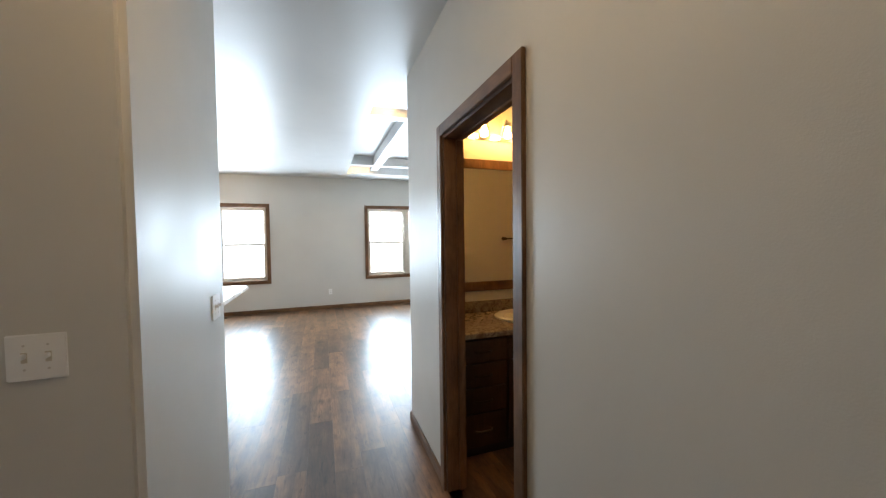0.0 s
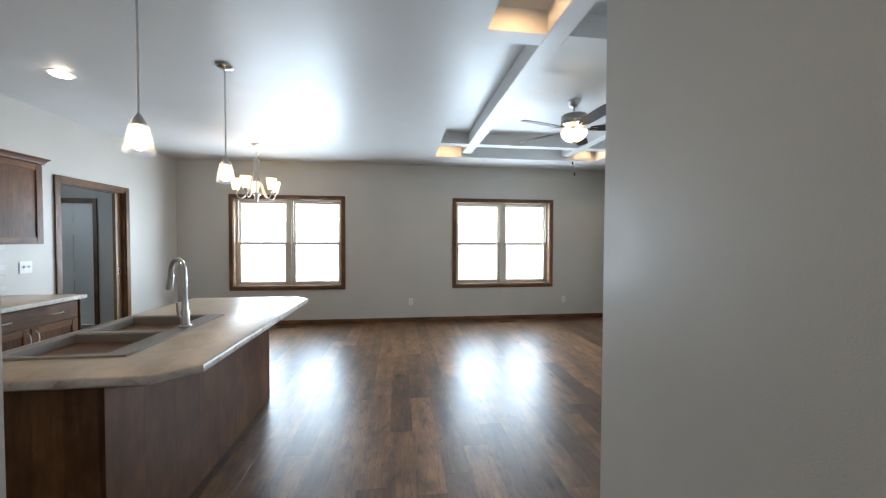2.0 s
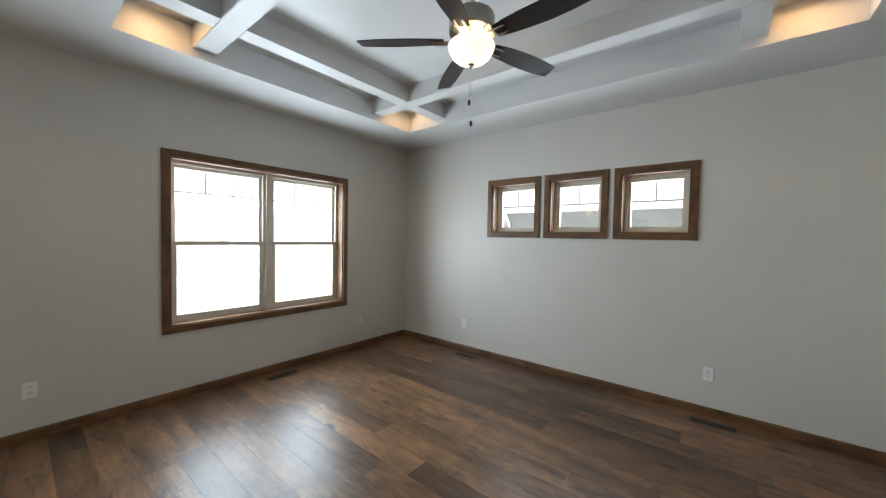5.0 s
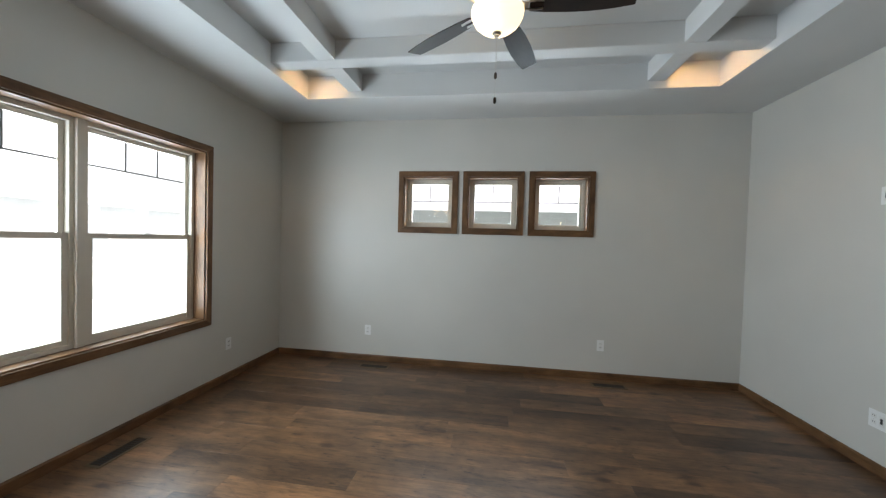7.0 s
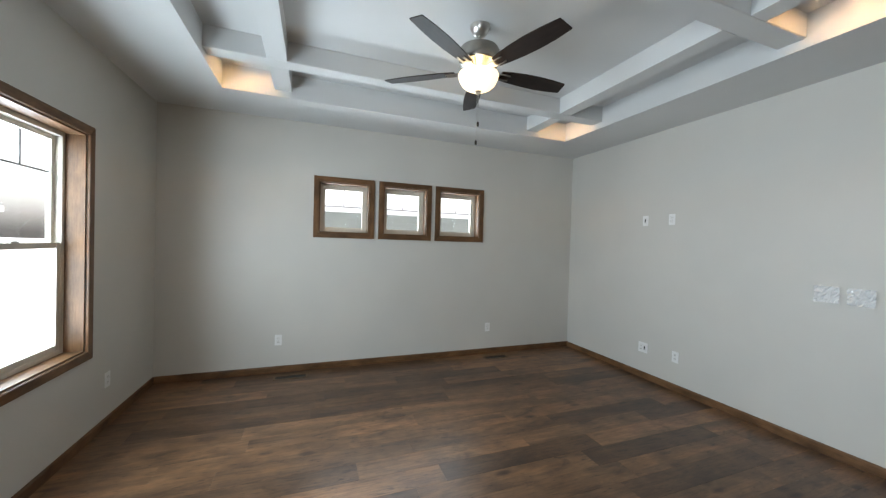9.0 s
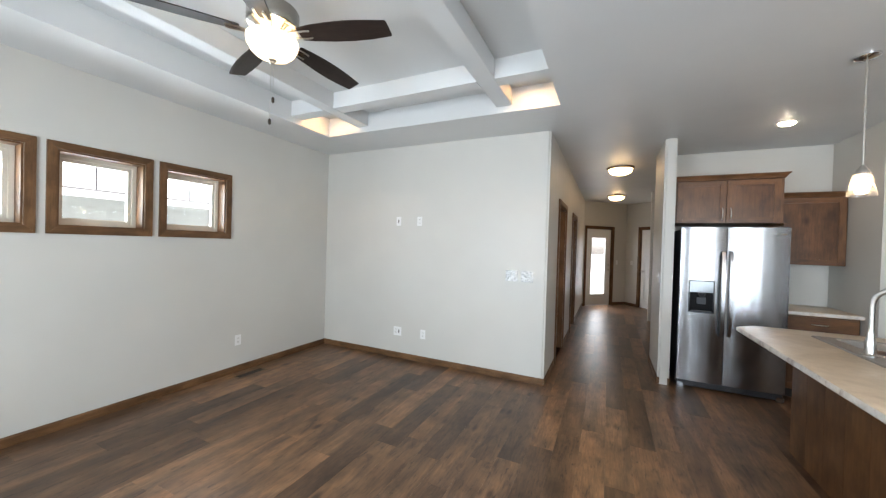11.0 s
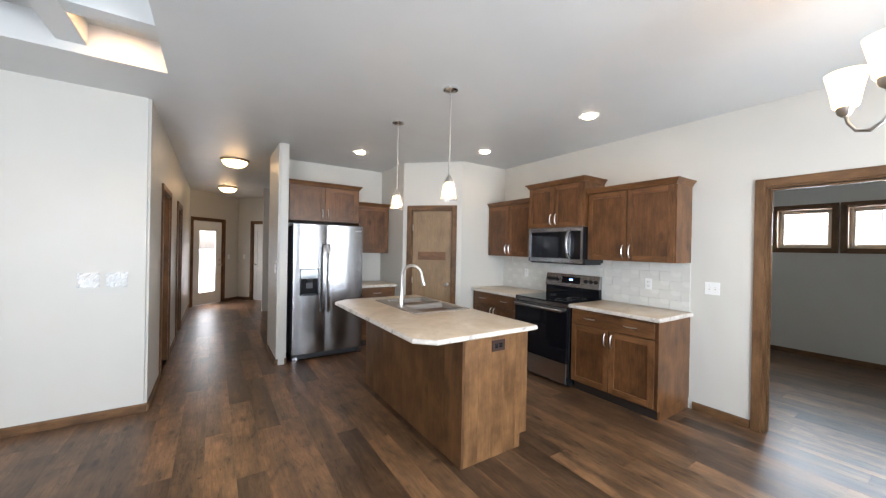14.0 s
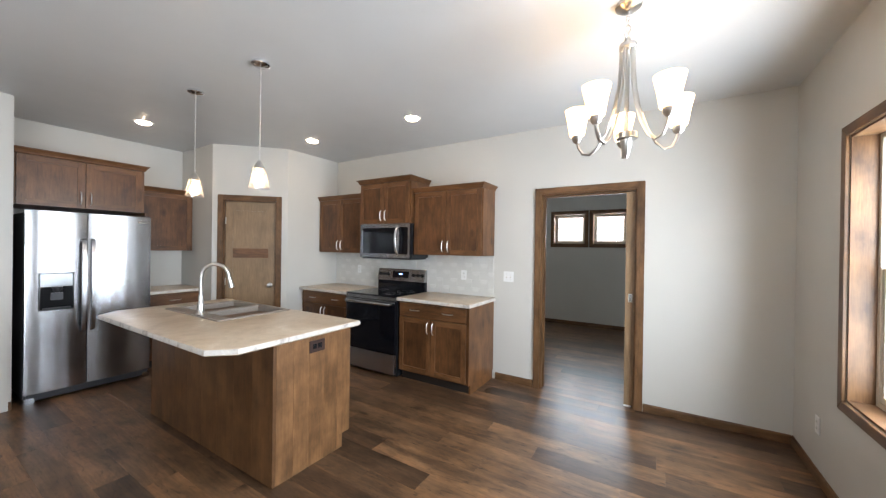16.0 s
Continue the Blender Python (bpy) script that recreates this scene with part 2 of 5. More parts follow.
# ---- building helpers ----
def add_box(bm, x, y, z, m=None):
    """A box between pairs of numbers."""
    vs = [bm.verts.new((a, b, c)) for a in x for b in y for c in z]
    if m is not None:
        for v in vs:
            v.co = m @ v.co
    for f in ((0, 1, 3, 2), (4, 6, 7, 5), (0, 4, 5, 1), (2, 3, 7, 6), (0, 2, 6, 4), (1, 5, 7, 3)):
        bm.faces.new([vs[k] for k in f])
    return vs


def add_lathe(bm, profile, seg=24, m=None, cap=True):
    """A turned body from (radius, height) pairs, about z."""
    rings = []
    for r, h in profile:
        ring = []
        for k in range(seg):
            a = 2 * math.pi * k / seg
            p = Vector((r * math.cos(a), r * math.sin(a), h))
            ring.append(bm.verts.new(m @ p if m is not None else p))
        rings.append(ring)
    for a, b in zip(rings, rings[1:]):
        for k in range(seg):
            bm.faces.new((a[k], a[(k + 1) % seg], b[(k + 1) % seg], b[k]))
    if cap:
        bm.faces.new(rings[0][::-1])
        bm.faces.new(rings[-1])


def add_tube(bm, points, radius, seg=10, flat=1.0):
    """A round bar along points; radius may be one number or one a point."""
    pts = [Vector(p) for p in points]
    rad = radius if isinstance(radius, (list, tuple)) else [radius] * len(pts)
    rings, side = [], None
    for k, p in enumerate(pts):
        d = (pts[min(k + 1, len(pts) - 1)] - pts[max(k - 1, 0)]).normalized()
        if side is None:
            side = d.orthogonal().normalized()
        side = (side - d * side.dot(d)).normalized()
        up = d.cross(side)
        rings.append([bm.verts.new(p + rad[k] * (math.cos(a) * side + flat * math.sin(a) * up)) for a in (2 * math.pi * q / seg for q in range(seg))])
    for a, b in zip(rings, rings[1:]):
        for k in range(seg):
            bm.faces.new((a[k], a[(k + 1) % seg], b[(k + 1) % seg], b[k]))
    bm.faces.new(rings[0][::-1])
    bm.faces.new(rings[-1])


def add_prism(bm, foot, z0, z1):
    lo = [bm.verts.new((x, y, z0)) for x, y in foot]
    hi = [bm.verts.new((x, y, z1)) for x, y in foot]
    n = len(foot)
    for k in range(n):
        bm.faces.new((lo[k], lo[(k + 1) % n], hi[(k + 1) % n], hi[k]))
    bm.faces.new(lo[::-1])
    bm.faces.new(hi)


def to_mesh(name, bm, mat, bevel=0.0, smooth=False, segments=2):
    if bevel:
        bmesh.ops.bevel(bm, geom=bm.edges[:], offset=bevel, segments=segments, affect="EDGES", clamp_overlap=True)
    bmesh.ops.recalc_face_normals(bm, faces=bm.faces[:])
    me = bpy.data.meshes.new(name)
    bm.to_mesh(me)
    bm.free()
    if smooth:
        for p in me.polygons:
            p.use_smooth = True
        me.set_sharp_from_angle(angle=radians(38))
    me.materials.append(mat)
    return me


def part(name, bm, mat, parent=None, label="", bevel=0.0, smooth=False, m=None):
    ob = new(name, to_mesh(name, bm, mat, bevel, smooth))
    if parent is not None:
        ob.parent = parent
    if m is not None:
        ob.matrix_local = m
    if label:
        tagged(ob, label)
    return ob


def box(name, x, y, z, mat, parent=None, label="", bevel=0.0, m=None):
    bm = bmesh.new()
    add_box(bm, x, y, z)
    return part(name, bm, mat, parent, label, bevel, m=m)


def lathe(name, profile, mat, parent=None, label="", seg=24, m=None, cap=True):
    bm = bmesh.new()
    add_lathe(bm, profile, seg, cap=cap)
    return part(name, bm, mat, parent, label, smooth=True, m=m)


def tube(name, points, radius, mat, parent=None, label="", seg=10, m=None, flat=1.0):
    bm = bmesh.new()
    add_tube(bm, points, radius, seg, flat)
    return part(name, bm, mat, parent, label, smooth=True, m=m)


def thing(name, m, label, category, group=""):
    ob = new(name)
    ob.empty_display_size = 0.1
    ob.matrix_world = m
    return tagged(ob, label, category, group)


def setting(ob, label=""):
    return tagged(ob, label, "", "", "structure")


def wall(name, axis, face, back, u, openings=(), z=(0.0, CEIL), mat=None, round_at=(), label="greige painted drywall wall"):
    """A wall between two planes of one axis, over the stretch u of the other, with openings (u0, u1, z0, z1) through it."""
    bm = bmesh.new()
    us = sorted({u[0], u[1], *(o[0] for o in openings), *(o[1] for o in openings)})
    for a, b in zip(us, us[1:]):
        mid = (a + b) / 2
        zs = [z[0]]
        for o in sorted(o for o in openings if o[0] < mid < o[1]):
            zs += [o[2], o[3]]
        zs.append(z[1])
        for c, d in zip(zs[::2], zs[1::2]):
            if d - c > 0.001:
                lo, hi = min(face, back), max(face, back)
                if axis == "x":
                    add_box(bm, (lo, hi), (a, b), (c, d))
                else:
                    add_box(bm, (a, b), (lo, hi), (c, d))
    bmesh.ops.remove_doubles(bm, verts=bm.verts[:], dist=0.0005)
    for cx, cy in round_at:
        edges = [e for e in bm.edges if abs(e.verts[0].co.z - e.verts[1].co.z) > 1 and all(abs(v.co.x - cx) < 0.002 and abs(v.co.y - cy) < 0.002 for v in e.verts)]
        bmesh.ops.bevel(bm, geom=edges, offset=0.02, segments=6, affect="EDGES")
    return setting(part(name, bm, mat or M_WALL), label)


# ---- structure: walls ----
WIN_Z = (0.645, 2.12)
W1_U, W2_U = (-2.65, -0.905), (1.06, 2.81)
SMALL_Z = (1.54, 2.11)
SMALL_U = [(5.61, 6.165), (4.905, 5.445), (4.185, 4.74)]
OUT = 0.20
wall("wall_window_side", "y", YF, YF + OUT, (XL - TH, XR + OUT), [(*W1_U, *WIN_Z), (*W2_U, *WIN_Z)], z=(-0.5, 3.3))
wall("wall_small_windows", "x", XR, XR + OUT, (-0.2, YF), [(*u, *SMALL_Z) for u in SMALL_U], z=(-0.5, 3.3))
wall("wall_kitchen", "x", XL, XL - TH, (0.9, YF), [(5.705, 6.595, 0.0, 2.045)])
wall("wall_television", "y", YT, YT - TH, (XH, XR), round_at=[(XH, YT)])
BATH_DOOR = (1.05, 1.845, 0.0, 2.06)
HALL_DOOR = (-0.78, -0.01, 0.0, 2.06)
wall("wall_hall", "x", XH, XH + TH, (-3.22, YT - TH), [BATH_DOOR, HALL_DOOR])
wall("wall_fridge_side", "x", XP, XK, (YA, 1.975), round_at=[(XP, YA), (XP, 1.975), (XK, 1.975)])
wall("wall_foyer_face", "y", YA, YK, (-2.20, XK))
wall("wall_pantry_side", "x", -2.05, -2.17, (YK, 1.97))


def facing(a, b):
    """A pose at a whose x runs to b along a wall's room face and whose y leads away from the room."""
    return pose(a[0], a[1], 0, 0, 0, math.degrees(math.atan2(b[1] - a[1], b[0] - a[0])))


def slant_wall(name, a, b, thick, openings=(), z=(0.0, CEIL)):
    """A wall whose room face runs from a to b."""
    ob = wall(name, "y", 0.0, thick, (0.0, math.hypot(b[0] - a[0], b[1] - a[1])), openings, z)
    ob.matrix_world = facing(a, b)
    return ob


PANTRY_A, PANTRY_B = (-2.05, 1.97), (-2.674, 2.60)
PANTRY_U, FRONT_U, CLOSET_U = (0.125, 0.755), (0.09, 0.95), (0.45, 1.23)
slant_wall("wall_pantry", PANTRY_A, PANTRY_B, 0.1, [(*PANTRY_U, 0.0, 2.045)])
wall("wall_pantry_front", "y", 2.60, 2.48, (XL, -2.674))
# the foyer, with its two walls at forty-five degrees
FOYER_A, FOYER_C, FOYER_B = (XH, -3.22), (-0.235, -4.24), (-1.25, -3.225)
slant_wall("wall_front_door", FOYER_A, FOYER_C, TH, [(*FRONT_U, 0.0, 2.045)])
slant_wall("wall_closet_door", FOYER_C, FOYER_B, TH, [(*CLOSET_U, 0.0, 2.045)])
wall("wall_foyer_end", "y", -2.0, -2.12, (-2.2, -0.60))
wall("wall_foyer_left", "x", -1.25, -1.37, (-3.35, -2.12))
wall("wall_side_hall", "x", -2.2, -2.32, (-2.12, YK))
wall("wall_pantry_back", "y", 1.02, 0.9, (XL, -2.32))
# bathroom
BX, BY0, BY1 = XR, 0.93, YT - TH
wall("wall_bath_back", "y", BY0, BY0 - 0.1, (XH + TH, BX))
# office
OX, OY0, OY1 = -6.98, 4.0, 8.0
OFFICE_U = [(4.975, 5.57), (5.70, 6.285)]
OFFICE_Z = (1.573, 2.168)
wall("wall_office_windows", "x", OX, OX - OUT, (OY0 - 0.1, OY1 + 0.1), [(*u, *OFFICE_Z) for u in OFFICE_U], z=(-0.5, 2.9))
wall("wall_office_near", "y", OY0, OY0 - 0.1, (OX, XL - TH))
OFFICE_DOOR = (-5.73, -4.97)
wall("wall_office_far", "y", OY1, OY1 + OUT, (OX - OUT, XL - TH), [(*OFFICE_DOOR, 0.0, 2.045)], z=(-0.5, 2.9))
wall("wall_office_return", "x", XL - TH, XL - TH + 0.1, (YF + OUT, OY1 + OUT))


# ---- structure: ceiling with the coffered tray ----
def ceiling():
    x0, x1, y0, y1 = 0.615, 3.27, 3.355, 6.98
    bm = bmesh.new()
    for x, y in (((OX, x0), (-3.3, 8.2)), ((x1, XR + OUT), (-3.45, 8.2)), ((x0, x1), (-3.45, y0)), ((x0, x1), (y1, 8.2))):
        add_box(bm, x, y, (CEIL, CEIL + 0.30))
    add_prism(bm, [(-1.4, -3.3), (-1.4, -3.36), (-0.3, -4.42), (-0.18, -4.42), (x0, -3.60), (x0, -3.3)], CEIL, CEIL + 0.30)
    add_box(bm, (x0, x1), (y0, y1), (TRAY, TRAY + 0.05))
    setting(part("ceiling", bm, M_CEIL), "white painted ceiling with a recessed coffered tray")
    b = 2.80
    for u in ((1.045, 1.195), (2.69, 2.83)):
        bm = bmesh.new()
        add_box(bm, u, (y0, y1), (b, TRAY))
        setting(part("ceiling_beam", bm, M_CEIL, bevel=0.004), "white painted box beam across the ceiling tray")
    for v in ((3.775, 3.91), (6.43, 6.57)):
        for u in ((x0, 1.045), (1.195, 2.69), (2.83, x1)):
            bm = bmesh.new()
            add_box(bm, u, v, (b, TRAY))
            setting(part("ceiling_beam", bm, M_CEIL), "white painted box beam across the ceiling tray")
    for cx in (0.83, 3.05):
        for cy in (3.565, 6.775):
            lamp = thing("cove_lamp", pose(cx, cy, TRAY), "warm glowing puck lamp in a corner coffer", "lamp", "coffer corner lamps")
            lathe("lens", [(0.045, -0.012), (0.045, 0.0)], M_PUCK, lamp)
            lathe("ring", [(0.047, -0.002), (0.047, -0.014), (0.06, -0.012), (0.06, 0.0)], M_PLATE, lamp, cap=False)


ceiling()


# ---- structure: windows ----
def casing_bars(parent, u, z, w, depth, mat_v, mat_h):
    """Four flat casing boards with mitred corners round an opening, in the plane y = 0, proud of the wall by depth."""
    (a, b), (c, d) = u, z
    o = w - 0.0004
    for quad, mat in ((((a, c), (a - o, c - w), (a - o, d + w), (a, d)), mat_v), (((b, c), (b + o, c - w), (b + o, d + w), (b, d)), mat_v),
                      (((a, d), (a - w, d + o), (b + w, d + o), (b, d)), mat_h), (((a, c), (a - w, c - o), (b + w, c - o), (b, c)), mat_h)):
        bm = bmesh.new()
        inner, outer = ([bm.verts.new((x, y, zz)) for x, zz in quad] for y in (0.0, -depth))
        for k in range(4):
            bm.faces.new((inner[k], inner[(k + 1) % 4], outer[(k + 1) % 4], outer[k]))
        bm.faces.new(inner[::-1])
        bm.faces.new(outer)
        part("casing", bm, mat, parent, bevel=0.0025)


def jambs(parent, u, z, depth, thick=0.012):
    box("jamb", (u[0], u[0] + thick), (0.001, depth), z, M_TRIM, parent)
    box("jamb", (u[1] - thick, u[1]), (0.001, depth), z, M_TRIM, parent)
    box("head_jamb", (u[0] + thick, u[1] - thick), (0.001, depth), (z[1] - thick, z[1]), M_BASE, parent)
    box("window_sill", (u[0] + thick, u[1] - thick), (0.001, depth), (z[0], z[0] + thick), M_BASE, parent)


def ring(name, u, z, y, w, mat, parent, bevel=0.002):
    """A rectangular frame of width w as one mesh."""
    bm = bmesh.new()
    add_box(bm, (u[0], u[0] + w), y, z)
    add_box(bm, (u[1] - w, u[1]), y, z)
    add_box(bm, (u[0] + w, u[1] - w), y, (z[0], z[0] + w))
    add_box(bm, (u[0] + w, u[1] - w), y, (z[1] - w, z[1]))
    return part(name, bm, mat, parent, bevel=bevel)


def pane(u, z, y, parent):
    ob = box("pane", u, (y, y + 0.004), z, M_PANE, parent)
    ob.visible_shadow = False
    return ob


def double_hung(parent, u, z):
    """One double-hung unit: outer frame, a lower sash near the room, an upper sash behind it with a prairie grille."""
    ring("unit_frame", u, z, (0.105, 0.185), 0.028, M_VINYL, parent)
    mid = z[0] + (z[1] - z[0]) * 0.492
    a, b = u[0] + 0.028, u[1] - 0.028
    low = ring("lower_sash", (a, b), (z[0] + 0.028, mid + 0.018), (0.110, 0.138), 0.036, M_VINYL, parent)
    up = ring("upper_sash", (a, b), (mid - 0.018, z[1] - 0.028), (0.142, 0.170), 0.032, M_VINYL, parent)
    pane((a + 0.036, b - 0.036), (z[0] + 0.064, mid - 0.018), 0.122, low)
    pane((a + 0.032, b - 0.032), (mid + 0.014, z[1] - 0.060), 0.154, up)
    box("sash_lock", ((a + b) / 2 - 0.03, (a + b) / 2 + 0.03), (0.095, 0.112), (mid + 0.018, mid + 0.03), M_PLATE, low, bevel=0.003)
    zb = z[1] - 0.060 - 0.21
    box("grille_bar", (a + 0.032, b - 0.032), (0.150, 0.154), (zb - 0.005, zb + 0.005), M_MUNTIN, up)
    for k in (1, 2):
        x = a + 0.032 + (b - a - 0.064) * k / 3
        box("grille_bar", (x - 0.005, x + 0.005), (0.150, 0.154), (zb, z[1] - 0.060), M_MUNTIN, up)
    return (z[0] + 0.064, mid - 0.018)


def big_window(name, m, width, z):
    w = setting(new(name), "double window of two double-hung units in dark stained casing")
    w.matrix_world = m
    u = (-width / 2, width / 2)
    casing_bars(w, u, z, 0.058, 0.018, M_TRIM, M_BASE)
    jambs(w, u, z, 0.19)
    a, b = u[0] + 0.012, u[1] - 0.012
    zz = (z[0] + 0.012, z[1] - 0.012)
    box("mullion", (-0.022, 0.022), (0.085, 0.19), zz, M_VINYL, w, bevel=0.003)
    low = double_hung(w, (a, -0.022), zz)
    double_hung(w, (0.022, b), zz)
    for x0, x1 in ((a + 0.06, -0.08), (0.08, b - 0.06)):
        window_lamp(m @ pose((x0 + x1) / 2, 0.235, (z[0] + z[1]) / 2), x1 - x0, z[1] - z[0] - 0.14, WINDOW_LIGHT)
    return w


def small_window(name, m, width, z, daylight=WINDOW_LIGHT):
    w = setting(new(name), "small square fixed window in stained wood casing")
    w.matrix_world = m
    u = (-width / 2, width / 2)
    casing_bars(w, u, z, 0.058, 0.018, M_TRIM, M_BASE)
    jambs(w, u, z, 0.19)
    a, b, zz = u[0] + 0.012, u[1] - 0.012, (z[0] + 0.012, z[1] - 0.012)
    fr = ring("window_frame", (a, b), zz, (0.11, 0.185), 0.03, M_VINYL, w)
    sash = ring("sash", (a + 0.03, b - 0.03), (zz[0] + 0.03, zz[1] - 0.03), (0.125, 0.165), 0.026, M_VINYL, w)
    pane((a + 0.056, b - 0.056), (zz[0] + 0.056, zz[1] - 0.056), 0.145, sash)
    zb = zz[0] + 0.056 + (zz[1] - zz[0] - 0.112) * 0.56
    box("grille_bar", (a + 0.056, b - 0.056), (0.140, 0.1445), (zb - 0.005, zb + 0.005), M_MUNTIN, sash)
    box("grille_bar", (-0.005, 0.005), (0.140, 0.1445), (zb, zz[1] - 0.056), M_MUNTIN, sash)
    window_lamp(m @ pose(0, 0.235, (z[0] + z[1]) / 2), width - 0.14, z[1] - z[0] - 0.14, daylight)
    return w


big_window("window_1", pose(sum(W1_U) / 2, YF, 0), W1_U[1] - W1_U[0], WIN_Z)
big_window("window_2", pose(sum(W2_U) / 2, YF, 0), W2_U[1] - W2_U[0], WIN_Z)
for k, u in enumerate(SMALL_U):
    small_window("window_%d" % (3 + k), pose(XR, sum(u) / 2, 0, 0, 0, -90), u[1] - u[0], SMALL_Z)
for k, u in enumerate(OFFICE_U):
    small_window("window_%d" % (6 + k), pose(OX, sum(u) / 2, 0, 0, 0, 90), u[1] - u[0], OFFICE_Z, WINDOW_LIGHT * 1.7)


# ---- structure: door casings, doors, baseboards ----
def door_casing(name, m, u, top, wall_t, w=0.06, label="stained wood door casing and jamb"):
    """Casing on the room face (y = 0, room at y < 0) and jambs through the wall."""
    d = setting(new(name), label)
    d.matrix_world = m
    box("casing", (u[0] - w, u[0] + 0.004), (-0.018, 0), (0, top + w), M_TRIM, d, bevel=0.003)
    box("casing", (u[1] - 0.004, u[1] + w), (-0.018, 0), (0, top + w), M_TRIM, d, bevel=0.003)
    box("casing", (u[0] + 0.004, u[1] - 0.004), (-0.018, 0), (top - 0.004, top + w), M_BASE, d, bevel=0.003)
    box("jamb", (u[0], u[0] + 0.018), (0.001, wall_t), (0, top), M_TRIM, d)
    box("jamb", (u[1] - 0.018, u[1]), (0.001, wall_t), (0, top), M_TRIM, d)
    box("head_jamb", (u[0] + 0.018, u[1] - 0.018), (0.001, wall_t), (top - 0.018, top), M_BASE, d)
    if wall_t > 0.11:
        s0 = 0.072
        box("door_stop", (u[0] + 0.018, u[0] + 0.029), (s0, s0 + 0.035), (0, top - 0.018), M_TRIM, d, bevel=0.002)
        box("door_stop", (u[1] - 0.029, u[1] - 0.018), (s0, s0 + 0.035), (0, top - 0.018), M_TRIM, d, bevel=0.002)
        box("head_stop", (u[0] + 0.029, u[1] - 0.029), (s0, s0 + 0.035), (top - 0.029, top - 0.018), M_BASE, d, bevel=0.002)
    return d


def knob(parent, x, z, y, mat=M_NICKEL):
    lathe("door_knob", [(0.028, 0), (0.028, 0.006), (0.012, 0.012), (0.011, 0.035), (0.024, 0.045), (0.027, 0.058), (0.02, 0.068), (0.004, 0.071)], mat, parent, m=pose(x, y, z, 90))


def panel_leaf(name, parent, u, z, y, panels, mat, mat_h=None, recess=0.009, thick=0.036, stile=0.11):
    """A door leaf whose panels (z0, z1) or (u0, u1, z0, z1) are recessed between stiles and rails."""
    bm = bmesh.new()
    add_box(bm, u, (y + recess, y + thick), z)
    cells = [(u[0] + stile, u[1] - stile, *p) if len(p) == 2 else p for p in panels]
    us = sorted({u[0], u[1], *(c[0] for c in cells), *(c[1] for c in cells)})
    zs = sorted({z[0], z[1], *(c[2] for c in cells), *(c[3] for c in cells)})
    for a, b in zip(us, us[1:]):
        for c, d in zip(zs, zs[1:]):
            if not any(p[0] <= (a + b) / 2 <= p[1] and p[2] <= (c + d) / 2 <= p[3] for p in cells):
                add_box(bm, (a, b), (y, y + recess), (c, d))
    return part(name, bm, mat, parent)


def closed_door(name, m, u, top, wall_t, style, label):
    d = door_casing(name, m, u, top, wall_t, label=label)
    a, b = u[0] + 0.02, u[1] - 0.02
    z = (0.008, top - 0.02)
    if style == "pantry":
        leaf = panel_leaf("leaf", d, (a, b), z, 0.03, [(0.14, 1.30), (1.43, 1.91)], M_PANTRY, stile=0.085)
        box("mid_rail", (a + 0.085, b - 0.085), (0.0295, 0.034), (1.305, 1.425), M_CABH, leaf, "darker cross-grained mid rail")
        knob(leaf, b - 0.06, 0.95, 0.03)
        for hz in (0.25, 1.0, 1.78):
            box("hinge", (a - 0.012, a + 0.006), (0.022, 0.031), (hz - 0.045, hz + 0.045), M_NICKEL, leaf, "nickel hinge", bevel=0.002)
    elif style == "six":
        c = (a + b) / 2
        cells = [(x0, x1, z0, z1) for x0, x1 in ((a + 0.1, c - 0.045), (c + 0.045, b - 0.1)) for z0, z1 in ((0.2, 0.75), (0.9, 1.5), (1.62, 1.88))]
        leaf = panel_leaf("leaf", d, (a, b), z, 0.03, cells, M_DOORW)
        knob(leaf, a + 0.06, 0.95, 0.03)
        if name == "door_7":
            box("notice", (b - 0.46, b - 0.12), (0.0285, 0.0298), (1.60, 1.70), M_PLATE, leaf, "white paper notice")
    elif style == "lite":
        bm = bmesh.new()
        g = ((a + b) / 2 - 0.235, (a + b) / 2 + 0.235)
        gz = (0.30, 1.80)
        for x, zz in (((a, g[0]), z), ((g[1], b), z), (g, (z[0], gz[0])), (g, (gz[1], z[1]))):
            add_box(bm, x, (0.03, 0.072), zz)
        leaf = part("leaf", bm, M_DOORW, d)
        ring("lite_frame", (g[0] - 0.025, g[1] + 0.025), (gz[0] - 0.025, gz[1] + 0.025), (0.022, 0.03), 0.03, M_DOORW, leaf)
        pane(g, gz, 0.05, leaf)
        knob(leaf, b - 0.06, 0.95, 0.03)
        lathe("deadbolt", [(0.03, 0), (0.03, 0.01), (0.015, 0.02), (0.004, 0.021)], M_NICKEL, leaf, m=pose(b - 0.06, 0.03, 1.08, 90))
        window_lamp(m @ pose(sum(g) / 2, 0.14, sum(gz) / 2), 0.47, 1.5, WINDOW_LIGHT * 0.09)
    else:
        leaf = panel_leaf("leaf", d, (a, b), z, 0.06, [(0.20, 1.30), (1.42, 1.92)], M_PANTRY)
        knob(leaf, a + 0.06, 0.95, 0.06)
    return d


